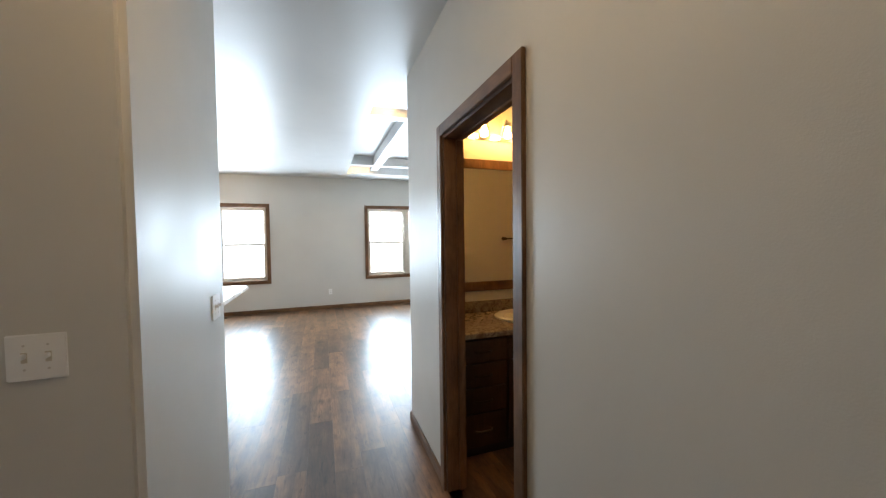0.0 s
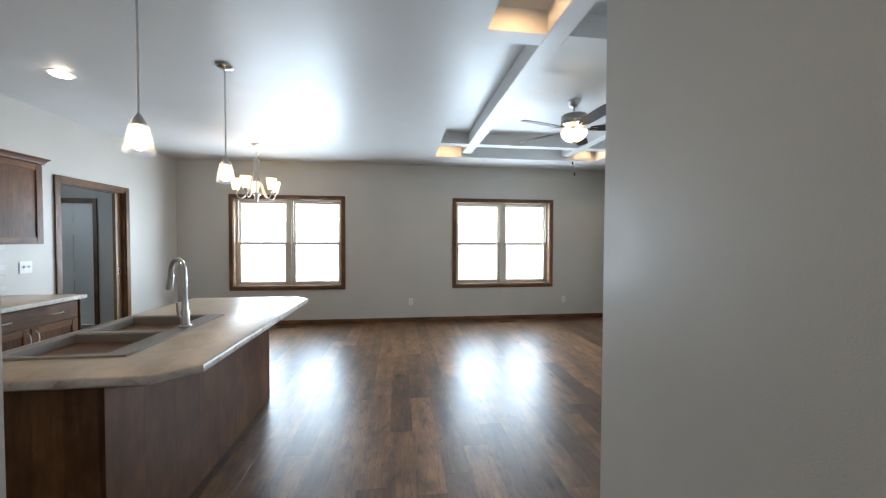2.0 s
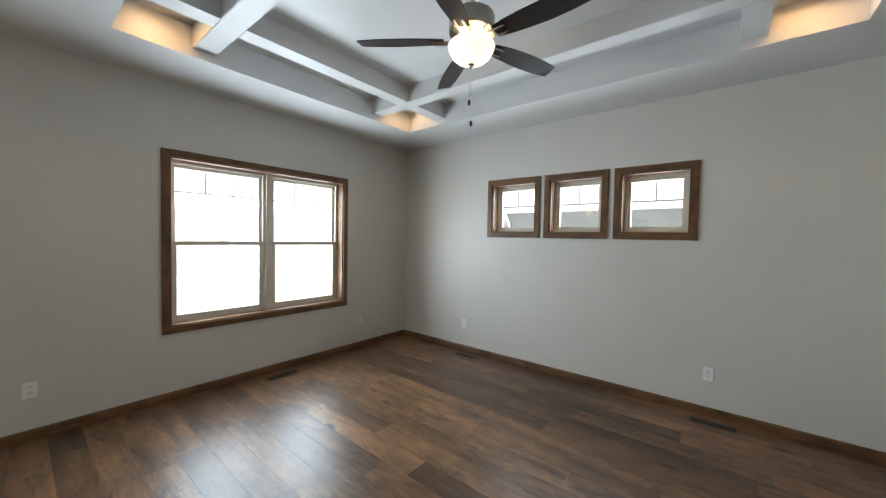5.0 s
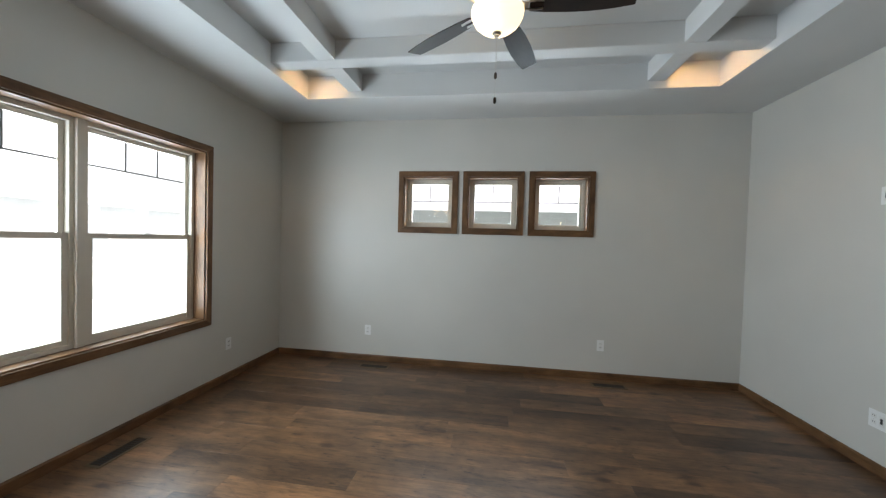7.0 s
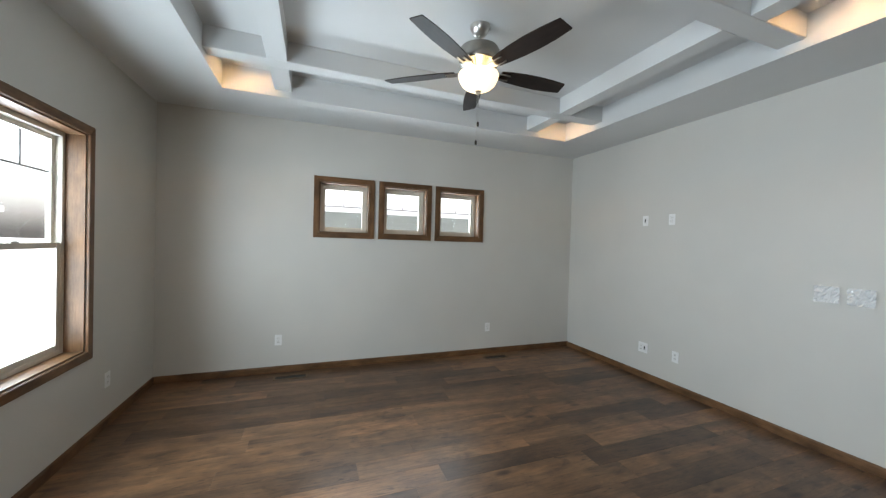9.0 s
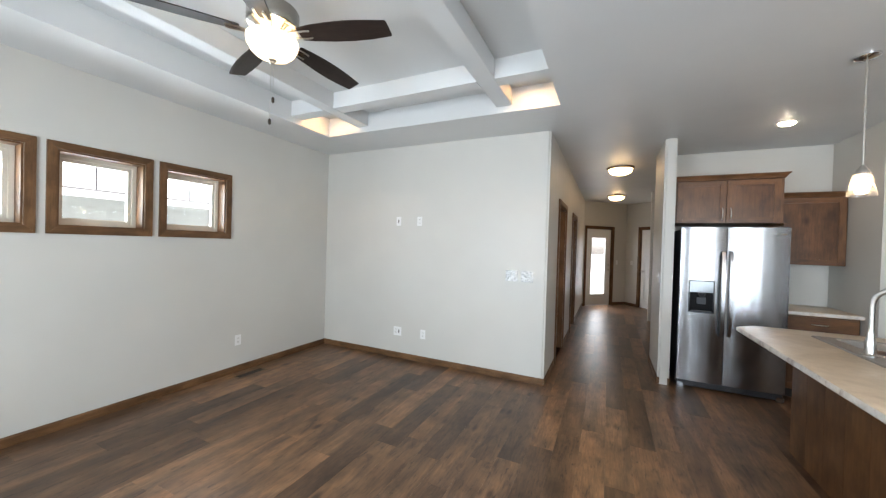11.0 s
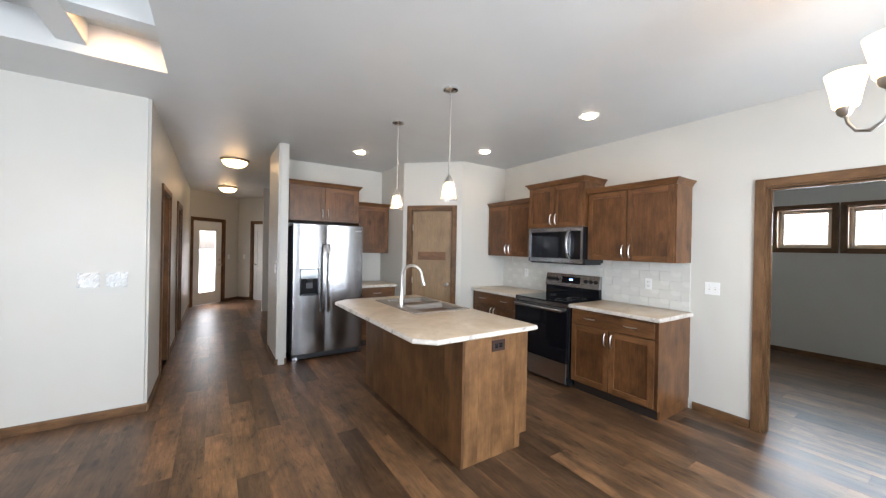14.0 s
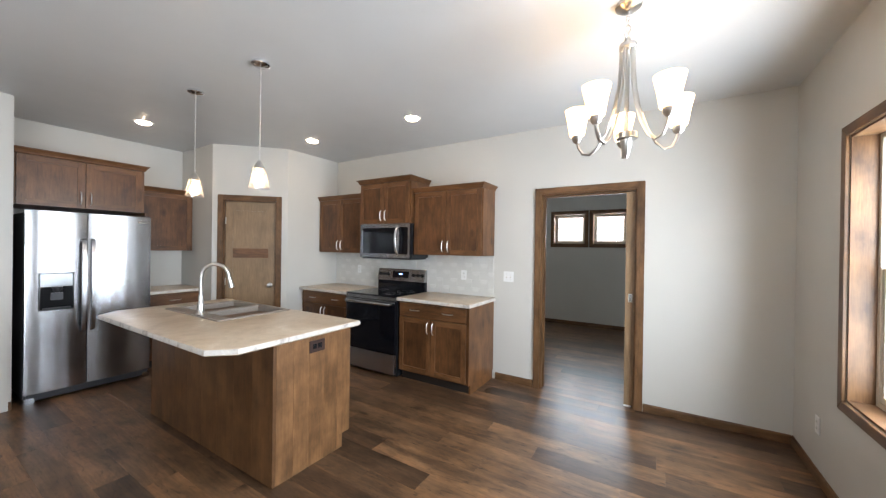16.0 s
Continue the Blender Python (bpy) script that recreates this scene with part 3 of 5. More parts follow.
closed_door("door_1", facing(PANTRY_A, PANTRY_B), PANTRY_U, 2.045, 0.1, "pantry", "closed stained alder pantry door with nickel knob")
closed_door("door_2", facing(FOYER_A, FOYER_C), FRONT_U, 2.045, TH, "lite", "white front door with a tall glass lite")
closed_door("door_3", facing(FOYER_C, FOYER_B), CLOSET_U, 2.045, TH, "six", "closed white six-panel door in stained casing")
closed_door("door_7", pose(0, OY1, 0), OFFICE_DOOR, 2.045, OUT, "six", "closed white six-panel closet door in the office")
closed_door("door_4", pose(XH, 0, 0, 0, 0, -90), (-HALL_DOOR[1], -HALL_DOOR[0]), 2.06, TH, "plain", "closed stained wood door in the hall")
door_casing("door_5", pose(XH, 0, 0, 0, 0, -90), (-BATH_DOOR[1], -BATH_DOOR[0]), 2.06, TH, label="open bathroom doorway with dark stained casing")


def pocket_door():
    d = door_casing("door_6", pose(XL, 0, 0, 0, 0, 90), (5.705, 6.595), 2.045, TH, label="stained pocket door slid mostly into the wall of the office doorway")
    leaf = panel_leaf("leaf", d, (6.50, 6.577), (0.012, 2.02), 0.045, [], M_PANTRY, recess=0.004, thick=0.036)
    ring("edge_pull", (6.525, 6.56), (0.98, 1.06), (0.041, 0.046), 0.008, M_NICKEL, leaf)
    box("pull_cup", (6.533, 6.552), (0.043, 0.0455), (0.988, 1.052), M_CHROME, leaf)
    box("floor_guide", (6.50, 6.56), (0.035, 0.09), (0.0, 0.012), M_PLATE, d)


pocket_door()


def baseboard(a, b, h=0.075, t=0.012):
    """A stained baseboard along a wall's room face from a to b (the room to the right of the way's left hand: y leads into the wall)."""
    ob = setting(new("baseboard"), "stained wood baseboard")
    L = math.hypot(b[0] - a[0], b[1] - a[1])
    ob.matrix_world = facing(a, b)
    bm = bmesh.new()
    prof = [(-t, 0.002), (-t, h - 0.012), (-t * 0.45, h), (-0.0005, h), (-0.0005, 0.002)]
    v0 = [bm.verts.new((0, y, z)) for y, z in prof]
    v1 = [bm.verts.new((L, y, z)) for y, z in prof]
    n = len(prof)
    for k in range(n):
        bm.faces.new((v0[k], v0[(k + 1) % n], v1[(k + 1) % n], v1[k]))
    bm.faces.new(v0)
    bm.faces.new(v1[::-1])
    part("board", bm, M_BASE, ob)


baseboard((XL, YF), (XR, YF))
baseboard((XR, YF - 0.012), (XR, YT))
baseboard((XR - 0.012, YT), (XH, YT))
baseboard((XH, YT), (XH, 1.91))
baseboard((XH, 0.985), (XH, 0.055))
baseboard((XH, -0.845), (XH, -3.22))
baseboard((XL, 5.215), (XL, 5.64))
baseboard((XL, 6.66), (XL, YF - 0.012))
baseboard((XK, 1.975), (XP, 1.975))
baseboard((XP, YA), (XP, 1.975))
baseboard((-2.2, YA), (XP, YA))
baseboard((XH, -3.22), (XH + (-0.02 - XH) * 0.03, -3.22 - 0.02))
baseboard((0.06, -3.945), (-0.235, -4.24))
baseboard((-0.235, -4.24), (-0.53, -3.945))
baseboard((-2.2, -2.0), (-0.60, -2.0))
baseboard((OX, OY0), (OX, OY1))


# ---- structure: ground, snow and the houses next door ----
def outdoors():
    m_snow = paint("fresh_snow", (0.86, 0.88, 0.92), 0.7, 0.4)
    bm = bmesh.new()
    n, size = 60, 160.0
    g = [[bm.verts.new((-size + 2 * size * i / n, -size + 2 * size * j / n, -0.75)) for j in range(n + 1)] for i in range(n + 1)]
    for i in range(n):
        for j in range(n):
            bm.faces.new((g[i][j], g[i + 1][j], g[i + 1][j + 1], g[i][j + 1]))
    setting(part("ground", bm, m_snow), "snow-covered ground")
    m_side = paint("pale_lap_siding", (0.60, 0.62, 0.60), 0.6, 0.1)
    m_fascia = material("white_fascia", (0.82, 0.83, 0.84), 0.5)
    m_roof = paint("snowy_roof", (0.74, 0.76, 0.80), 0.8, 0.6)

    # grey-green siding, coloured darker to include the shade of the eaves
    m_dim = paint("shaded_grey_green_siding", (0.30, 0.33, 0.31), 0.6, 0.1)

    def house(m, length, depth, height, label, m_side=m_side):
        h = thing("house", m, label, "house")
        box("wall", (-length / 2, length / 2), (0, depth), (0, height), m_side, h)
        for k in range(int(height / 0.13)):
            z = 0.13 * k
            bm2 = bmesh.new()
            vs = [(-length / 2, -0.018, z), (length / 2, -0.018, z), (length / 2, -0.002, z + 0.13), (-length / 2, -0.002, z + 0.13)]
            v = [bm2.verts.new(p) for p in vs]
            w = [bm2.verts.new((p[0], 0.001, p[2])) for p in vs]
            bm2.faces.new(v)
            bm2.faces.new((v[0], v[1], w[1], w[0]))
            part("siding_board", bm2, m_side, h)
        bm2 = bmesh.new()
        e, r = 0.5, 1.9
        foot = [(-length / 2 - e, -e, height), (length / 2 + e, -e, height), (length / 2 + e, depth + e, height), (-length / 2 - e, depth + e, height)]
        v = [bm2.verts.new(p) for p in foot] + [bm2.verts.new((-length / 2 + depth / 2, depth / 2, height + r)), bm2.verts.new((length / 2 - depth / 2, depth / 2, height + r))]
        for f in ((0, 1, 5, 4), (1, 2, 5), (2, 3, 4, 5), (3, 0, 4), (0, 3, 2, 1)):
            bm2.faces.new([v[k] for k in f])
        part("roof", bm2, m_roof, h)
        box("fascia", (-length / 2 - e, length / 2 + e), (-e - 0.03, -e), (height - 0.18, height + 0.02), m_fascia, h)
        tube("downspout", [(-length / 2 + 0.15, -0.45, height - 0.1), (-length / 2 + 0.15, -0.08, height - 0.45), (-length / 2 + 0.15, -0.08, 0.1)], 0.045, m_fascia, h)
        for x in [length * q for q in (-0.40, -0.25, -0.12, 0.06, 0.20, 0.36)]:
            w = ring("window", (x - 0.55, x + 0.55), (1.25, 2.45), (-0.045, 0.0), 0.09, m_fascia, h)
            box("window_pane", (x - 0.46, x + 0.46), (-0.025, -0.02), (1.34, 2.36), M_HOUSEGLASS, w)
        return h

    house(pose(4.0, 17.5, -0.75), 26, 9, 3.1, "pale-sided single-storey house with a snowy roof")
    house(pose(9.4, 4.0, -0.75, 0, 0, -90), 10, 9, 3.1, "grey-green neighbouring house with white fascia", m_dim)
    house(pose(-14.5, 5.5, -0.75, 0, 0, 90), 14, 9, 3.0, "pale-sided neighbouring house with white fascia")


M_HOUSEGLASS = material("house_window_glass", (0.5, 0.56, 0.60), 0.25)
outdoors()


# ---- kitchen: cabinets ----
def slab(name, outline, hole, z0, z1, mat, parent=None, ease=0.008, label="", band=None):
    """A worktop from an outline, with eased upper and lower edges and, if wanted, a rectangular hole."""
    bm = bmesh.new()
    c = sum((Vector(p) for p in outline), Vector((0, 0))) / len(outline)

    def loop(d, z):
        out = []
        for p in outline:
            v = Vector(p)
            out.append(bm.verts.new((v.x - d * (1 if v.x > c.x else -1), v.y - d * (1 if v.y > c.y else -1), z)))
        return out
    n = len(outline)
    loops = [loop(ease * 0.6, z0), loop(0, z0 + ease * 0.6), loop(0, z1 - ease), loop(ease * 0.35, z1 - ease * 0.35), loop(ease, z1)]
    for a, b in zip(loops, loops[1:]):
        for k in range(n):
            bm.faces.new((a[k], a[(k + 1) % n], b[(k + 1) % n], b[k]))
    if hole:
        (hx0, hx1), (hy0, hy1) = hole
        for lp, z in ((loops[0], z0), (loops[-1], z1)):
            hv = [bm.verts.new(p) for p in ((hx0, hy0, z), (hx1, hy0, z), (hx1, hy1, z), (hx0, hy1, z))]
            edges = [bm.edges.get((lp[k], lp[(k + 1) % n])) for k in range(n)] + [bm.edges.new((hv[k], hv[(k + 1) % 4])) for k in range(4)]
            bmesh.ops.triangle_fill(bm, use_beauty=True, edges=edges)
    else:
        bm.faces.new(loops[0][::-1])
        bm.faces.new(loops[-1])
    top = part(name, bm, mat, parent, label, smooth=True)
    if band:
        bm = bmesh.new()
        rows = [loop2(bm, outline, c, -0.0015, z0 + ease * 0.6), loop2(bm, outline, c, -0.0015, z1 - ease), loop2(bm, outline, c, ease * 0.35 - 0.0015, z1 - ease * 0.35)]
        for a, b in zip(rows, rows[1:]):
            for k in range(n):
                bm.faces.new((a[k], a[(k + 1) % n], b[(k + 1) % n], b[k]))
        part("edge_band", bm, band, parent, "paler veined edge band", smooth=True)
    return top


def loop2(bm, outline, c, d, z):
    """A loop of vertices along an outline, drawn in by d."""
    return [bm.verts.new((p[0] - d * (1 if p[0] > c.x else -1), p[1] - d * (1 if p[1] > c.y else -1), z)) for p in outline]


def pull(parent, x, z, y, upright=True, length=0.125, mat=None):
    """A bowed flat bar pull on two feet, on a front at depth y (towards the room is -y)."""
    pts, rad = [], []
    for k in range(9):
        s = -1 + 2 * k / 8
        off = -0.006 - 0.024 * (1 - s ** 4)
        pts.append((0, y + off, s * length / 2) if upright else (s * length / 2, y + off, 0))
        rad.append(0.0062 if abs(s) < 0.8 else 0.005)
    bm = bmesh.new()
    add_tube(bm, [(p[0] + x, p[1], p[2] + z) for p in pts], rad, 8, 0.7)
    # a given mat darkens the nickel, standing in for shade
    return part("handle", bm, mat or M_NICKEL, parent, "nickel pull, darkened for shade" if mat else "brushed nickel pull", smooth=True)


def shaker(name, parent, u, z, y, rail=0.055, flat=False, mats=None):
    """A shaker front: bevelled frame and recessed panel; y is its room face."""
    if flat:
        return box(name, u, (y, y + 0.019), z, M_CABH, parent, bevel=0.003)
    bm = bmesh.new()
    add_box(bm, (u[0] + rail - 0.004, u[1] - rail + 0.004), (y + 0.009, y + 0.017), (z[0] + rail - 0.004, z[1] - rail + 0.004))
    m_panel, m_stile, m_rail = mats or (M_PANEL, M_CAB, M_CABH)
    door = part(name, bm, m_panel, parent)
    for k, (x, zz, mat) in enumerate((((u[0], u[0] + rail), z, m_stile), ((u[1] - rail, u[1]), z, m_stile),
                                      ((u[0] + rail, u[1] - rail), (z[0], z[0] + rail), m_rail), ((u[0] + rail, u[1] - rail), (z[1] - rail, z[1]), m_rail))):
        box("stile" if k < 2 else "rail", x, (y, y + 0.019), zz, mat, door, bevel=0.002)
    return door


def crown(parent, u, d, z, h=0.055, out=0.035, ends=(True, True)):
    """A flared moulding round the top of a wall cabinet."""
    bm = bmesh.new()
    steps = [(0.0, 0.0), (0.006, 0.006), (0.010, 0.018), (0.024, 0.038), (out, 0.046), (out, h)]
    loops = []
    for o, dz in steps:
        a, b = (u[0] - o if ends[0] else u[0]), (u[1] + o if ends[1] else u[1])
        loops.append([bm.verts.new(p) for p in ((a, -0.001, z + dz), (a, -d - o, z + dz), (b, -d - o, z + dz), (b, -0.001, z + dz))])
    for a, b in zip(loops, loops[1:]):
        for k in range(4):
            bm.faces.new((a[k], a[(k + 1) % 4], b[(k + 1) % 4], b[k]))
    bm.faces.new(loops[0][::-1])
    bm.faces.new(loops[-1])
    part("crown", bm, M_CABH, parent, "flared stained crown moulding")


def wall_cabinet(m, w, z, d, doors, label, crown_ends=(True, True), crown_h=0.055, group="wall cabinets"):
    c = thing("wall_cabinet", m @ pose(0, 0, z[0]), label, "cabinet", group)
    h = z[1] - z[0] - crown_h
    box("body", (0, w), (-d + 0.02, -0.001), (0, h), M_CAB, c, bevel=0.002)
    for u0, u1, hx in doors:
        dr = shaker("door", c, (u0, u1), (0.004, h - 0.004), -d - 0.001)
        if hx is not None:
            pull(dr, hx, 0.10, -d)
    crown(c, (0, w), d, h + 0.0005, crown_h, ends=crown_ends)
    return c


def base_cabinet(m, w, d, fronts, label, h=0.875, toe=0.1, end=False):
    c = thing("base_cabinet", m, label, "cabinet", "base cabinets")
    box("body", (0, w), (-d + 0.02, -0.001), (toe, h), M_CAB, c, bevel=0.002)
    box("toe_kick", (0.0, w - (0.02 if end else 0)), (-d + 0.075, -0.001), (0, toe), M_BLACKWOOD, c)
    if end:
        box("end_panel", (w - 0.019, w), (-d + 0.06, -0.001), (0.001, toe), M_CAB, c)
        box("end_panel", (w + 0.0005, w + 0.006), (-d + 0.005, -0.001), (toe, h), M_CAB, c, bevel=0.001)
    for kind, u, z in fronts:
        if kind == "drawer":
            f = shaker("drawer", c, u, z, -d - 0.001, flat=True)
            n = 2 if u[1] - u[0] > 0.6 else 1
            for k in range(n):
                pull(f, u[0] + (u[1] - u[0]) * (k + 0.5) / n, (z[0] + z[1]) / 2, -d, upright=False)
        else:
            f = shaker("door", c, u, z, -d - 0.001)
            pull(f, u[1] - 0.03 if kind == "left" else u[0] + 0.03, z[1] - 0.09, -d)
    return c


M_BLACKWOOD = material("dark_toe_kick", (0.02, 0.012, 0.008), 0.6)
KW = pose(XL, 0, 0, 0, 0, 90)          # x runs along the kitchen wall with world y
wall_cabinet(KW @ pose(2.602, 0, 0), 0.868, (1.385, 2.165), 0.33, [(0.012, 0.428, 0.395), (0.434, 0.856, 0.467)], "knotty alder two-door wall cabinet beside the microwave", (False, False))
wall_cabinet(KW @ pose(3.474, 0, 0), 0.806, (1.755, 2.315), 0.40, [(0.012, 0.40, 0.367), (0.406, 0.794, 0.439)], "taller knotty alder cabinet above the microwave")
wall_cabinet(KW @ pose(4.284, 0, 0), 0.896, (1.385, 2.165), 0.33, [(0.012, 0.445, 0.412), (0.451, 0.884, 0.484)], "knotty alder two-door wall cabinet at the end of the run", (False, True))
base_cabinet(KW @ pose(2.602, 0, 0), 0.898, 0.61, [("drawer", (0.03, 0.886), (0.72, 0.86)), ("left", (0.03, 0.455), (0.115, 0.705)), ("right", (0.461, 0.886), (0.115, 0.705))], "knotty alder base cabinet with a wide drawer over doors")
base_cabinet(KW @ pose(4.302, 0, 0), 0.876, 0.61, [("drawer", (0.012, 0.846), (0.72, 0.86)), ("left", (0.012, 0.426), (0.115, 0.705)), ("right", (0.432, 0.846), (0.115, 0.705))], "knotty alder base cabinet with a wide drawer over two doors", end=True)
for y0, y1, lab in ((2.602, 3.508, "beige marble-look laminate worktop beside the range"), (4.300, 5.205, "beige marble-look laminate worktop at the end of the run")):
    ct = thing("worktop", pose(0, 0, 0), lab, "worktop", "wall worktops")
    slab("top", [(XL + 0.001, y0), (XL + 0.645, y0), (XL + 0.645, y1), (XL + 0.001, y1)], None, 0.876, 0.915, M_COUNTER, ct, band=M_EDGE)
# the recess beside the fridge
KB = pose(-1.455, YK, 0, 0, 0, 180)
wall_cabinet(KB, 0.593, (1.385, 2.165), 0.33, [(0.012, 0.575, None)], "knotty alder single-door wall cabinet beside the fridge", (False, False))
base_cabinet(KB, 0.593, 0.60, [("drawer", (0.012, 0.58), (0.72, 0.86)), ("left", (0.012, 0.58), (0.115, 0.705))], "knotty alder base cabinet beside the fridge")
ct = thing("worktop", pose(0, 0, 0), "short laminate worktop beside the fridge", "worktop", "wall worktops")
slab("top", [(-2.049, YK + 0.001), (-1.455, YK + 0.001), (-1.455, YK + 0.64), (-2.049, YK + 0.64)], None, 0.876, 0.915, M_COUNTER, ct, band=M_EDGE)
wall_cabinet(pose(XK - 0.002, YK, 0, 0, 0, 180), 0.945, (1.81, 2.325), 0.72, [(0.025, 0.468, 0.435), (0.474, 0.917, 0.507)], "deep knotty alder two-door cabinet above the fridge", (False, True))
box_panel = thing("filler_panel", pose(-1.408, YK, 0), "alder side panel under the fridge cabinet", "panel")
box("panel", (-0.02, 0.0), (0.001, 0.72), (1.78, 1.81), M_CAB, box_panel)


# ---- kitchen: appliances ----
M_DISP = material("glossy_grey_panel", (0.22, 0.23, 0.24), 0.15, 0.4)


def prism_side(profile, u):
    """A bar with a (y, z) profile along x."""
    bm = bmesh.new()
    v0 = [bm.verts.new((u[0], y, z)) for y, z in profile]
    v1 = [bm.verts.new((u[1], y, z)) for y, z in profile]
    n = len(profile)
    for k in range(n):
        bm.faces.new((v0[k], v0[(k + 1) % n], v1[(k + 1) % n], v1[k]))
    bm.faces.new(v0)
    bm.faces.new(v1[::-1])
    return bm


def fridge():
    f = thing("refrigerator", pose(-0.985, 1.95, 0, 0, 0, 180), "stainless side-by-side refrigerator with ice dispenser", "refrigerator")
    # local x runs to world -x; the front is at y = 0, the body behind at y > 0
    dark = material("dark_grey_steel", (0.05, 0.05, 0.055), 0.45, 0.3)
    box("body", (-0.452, 0.452), (0.075, 0.78), (0.03, 1.74), dark, f, "charcoal painted side panels", bevel=0.006)
    split = -0.05
    for u, zz in (((-0.455, split - 0.003), (0.085, 1.758)), ((split + 0.003, 0.455), (0.085, 1.758))):
        bm = bmesh.new()
        n = 10
        front = []
        for k in range(n + 1):
            s = k / n
            x = u[0] + (u[1] - u[0]) * s
            front.append((x, 0.012 * (2 * s - 1) ** 4 - 0.004 * (1 - (2 * s - 1) ** 2)))
        add_prism(bm, front + [(u[1], 0.07), (u[0], 0.07)], *zz)
        d = part("door", bm, M_STEEL, f, smooth=True)
        hx = u[1] - 0.03 if u[0] < -0.2 else u[0] + 0.03
        outer = [(-0.002, 0.60), (-0.030, 0.615), (-0.048, 0.66), (-0.060, 0.82), (-0.064, 1.05), (-0.060, 1.28), (-0.048, 1.45), (-0.030, 1.495), (-0.002, 1.51)]
        strap = outer + [(min(y + 0.014, -0.001), z - 0.012 * (1 if z > 1.05 else -1)) for y, z in reversed(outer[1:-1])]
        part("handle", prism_side(strap, (hx - 0.016, hx + 0.016)), M_STEEL, d, "bowed flat stainless handle", bevel=0.003, smooth=True)
        if u[0] < -0.2:
            ring("dispenser_frame", (-0.375, -0.145), (0.835, 1.185), (-0.012, 0.004), 0.012, M_BLACK, d)
            box("control_panel", (-0.363, -0.157), (-0.010, 0.0), (1.055, 1.173), M_DISP, d, "glossy grey dispenser controls", bevel=0.002)
            box("cavity", (-0.363, -0.157), (-0.006, 0.0), (0.847, 1.055), material("matte_black_recess", (0.008, 0.008, 0.009), 0.5, spec=0.08), d, "black dispenser recess")
            lathe("nozzle", [(0.035, 0), (0.03, -0.03), (0.012, -0.05)], dark, d, m=pose(-0.26, -0.03, 1.055))
            box("paddle", (-0.30, -0.22), (-0.022, -0.006), (0.93, 1.0), dark, d, bevel=0.004)
            box("drip_tray", (-0.35, -0.17), (-0.03, -0.004), (0.847, 0.86), dark, d, bevel=0.003)
        else:
            box("badge", (u[1] - 0.115, u[1] - 0.03), (-0.0045, 0.0), (1.685, 1.70), M_CHROME, d, "small plain maker's badge")
    box("base_grille", (-0.44, 0.44), (0.02, 0.07), (0.02, 0.08), dark, f, bevel=0.003)
    for x in (-0.42, 0.42):
        box("foot", (x - 0.03, x + 0.03), (0.0, 0.08), (0.0, 0.055), M_STEEL, f, bevel=0.006)
        box("hinge_cover", (x - 0.03, x + 0.03), (0.02, 0.12), (1.74, 1.768), dark, f, bevel=0.005)


fridge()


def kitchen_range():
    r = thing("kitchen_range", pose(XL, 3.905, 0, 0, 0, 90), "stainless and black freestanding electric range", "range")
    w = 0.385
    box("body", (-w, w), (-0.62, -0.03), (0.02, 0.905), M_BLACK, r, "black enamel side panels", bevel=0.003)
    box("cooktop", (-w - 0.004, w + 0.004), (-0.655, -0.09), (0.905, 0.918), M_BGLASS, r, "black glass cooktop", bevel=0.004)
    for x, y, rad in ((-0.2, -0.48, 0.11), (0.2, -0.48, 0.09), (-0.2, -0.23, 0.08), (0.2, -0.23, 0.105)):
        lathe("burner_ring", [(rad, 0.0), (rad, 0.0006), (rad - 0.004, 0.0006), (rad - 0.004, 0.0)], M_RING, r, m=pose(x, y, 0.918), seg=32, cap=False)
    part("riser", prism_side([(-0.03, 0.905), (-0.088, 0.905), (-0.088, 1.03), (-0.03, 1.03)], (-w + 0.002, w - 0.002)), M_BGLASS, r, "black riser behind the cooktop", bevel=0.003)
    guard = part("backguard", prism_side([(-0.03, 1.0305), (-0.102, 1.0305), (-0.098, 1.045), (-0.068, 1.185), (-0.03, 1.185)], (-w, w)), M_STEEL, r, "stainless control backguard", bevel=0.003)
    tilt = pose(0, -0.0840, 1.112, -12.1)
    box("display", (-0.13, 0.13), (-0.004, 0.0), (-0.042, 0.042), M_BGLASS, guard, "black glass display", m=tilt)
    digits = box("clock_digits", (-0.02, 0.03), (-0.0055, -0.004), (-0.002, 0.014), M_BLUE, guard, "blue lit clock digits", m=tilt)
    for x in (-0.34, -0.275, -0.21, 0.21, 0.275, 0.34):
        lathe("knob", [(0.022, 0), (0.022, 0.006), (0.017, 0.008), (0.015, 0.026), (0.004, 0.028)], M_BLACK, guard, m=tilt @ pose(x, -0.001, 0, 90), seg=18)
    box("trim_strip", (-w, w), (-0.652, -0.62), (0.865, 0.903), M_STEEL, r, bevel=0.003)
    d = box("oven_door", (-w + 0.003, w - 0.003), (-0.660, -0.622), (0.275, 0.86), M_BGLASS, r, "black glass oven door", bevel=0.005)
    box("door_cap", (-w + 0.003, w - 0.003), (-0.664, -0.66), (0.835, 0.86), M_STEEL, d, bevel=0.002)
    tube("handle", [(-0.34, -0.664, 0.825), (-0.34, -0.705, 0.828), (-0.30, -0.712, 0.828), (0.30, -0.712, 0.828), (0.34, -0.705, 0.828), (0.34, -0.664, 0.825)], 0.017, M_STEEL, d, "stainless bar handle")
    box("storage_drawer", (-w + 0.003, w - 0.003), (-0.662, -0.622), (0.045, 0.265), M_STEEL, r, "stainless storage drawer", bevel=0.005)


M_RING = material("grey_burner_print", (0.12, 0.12, 0.12), 0.3)
M_BLUE = glow("blue_clock_digits", (0.15, 0.35, 1.0), 3.0, (0.02, 0.03, 0.1))
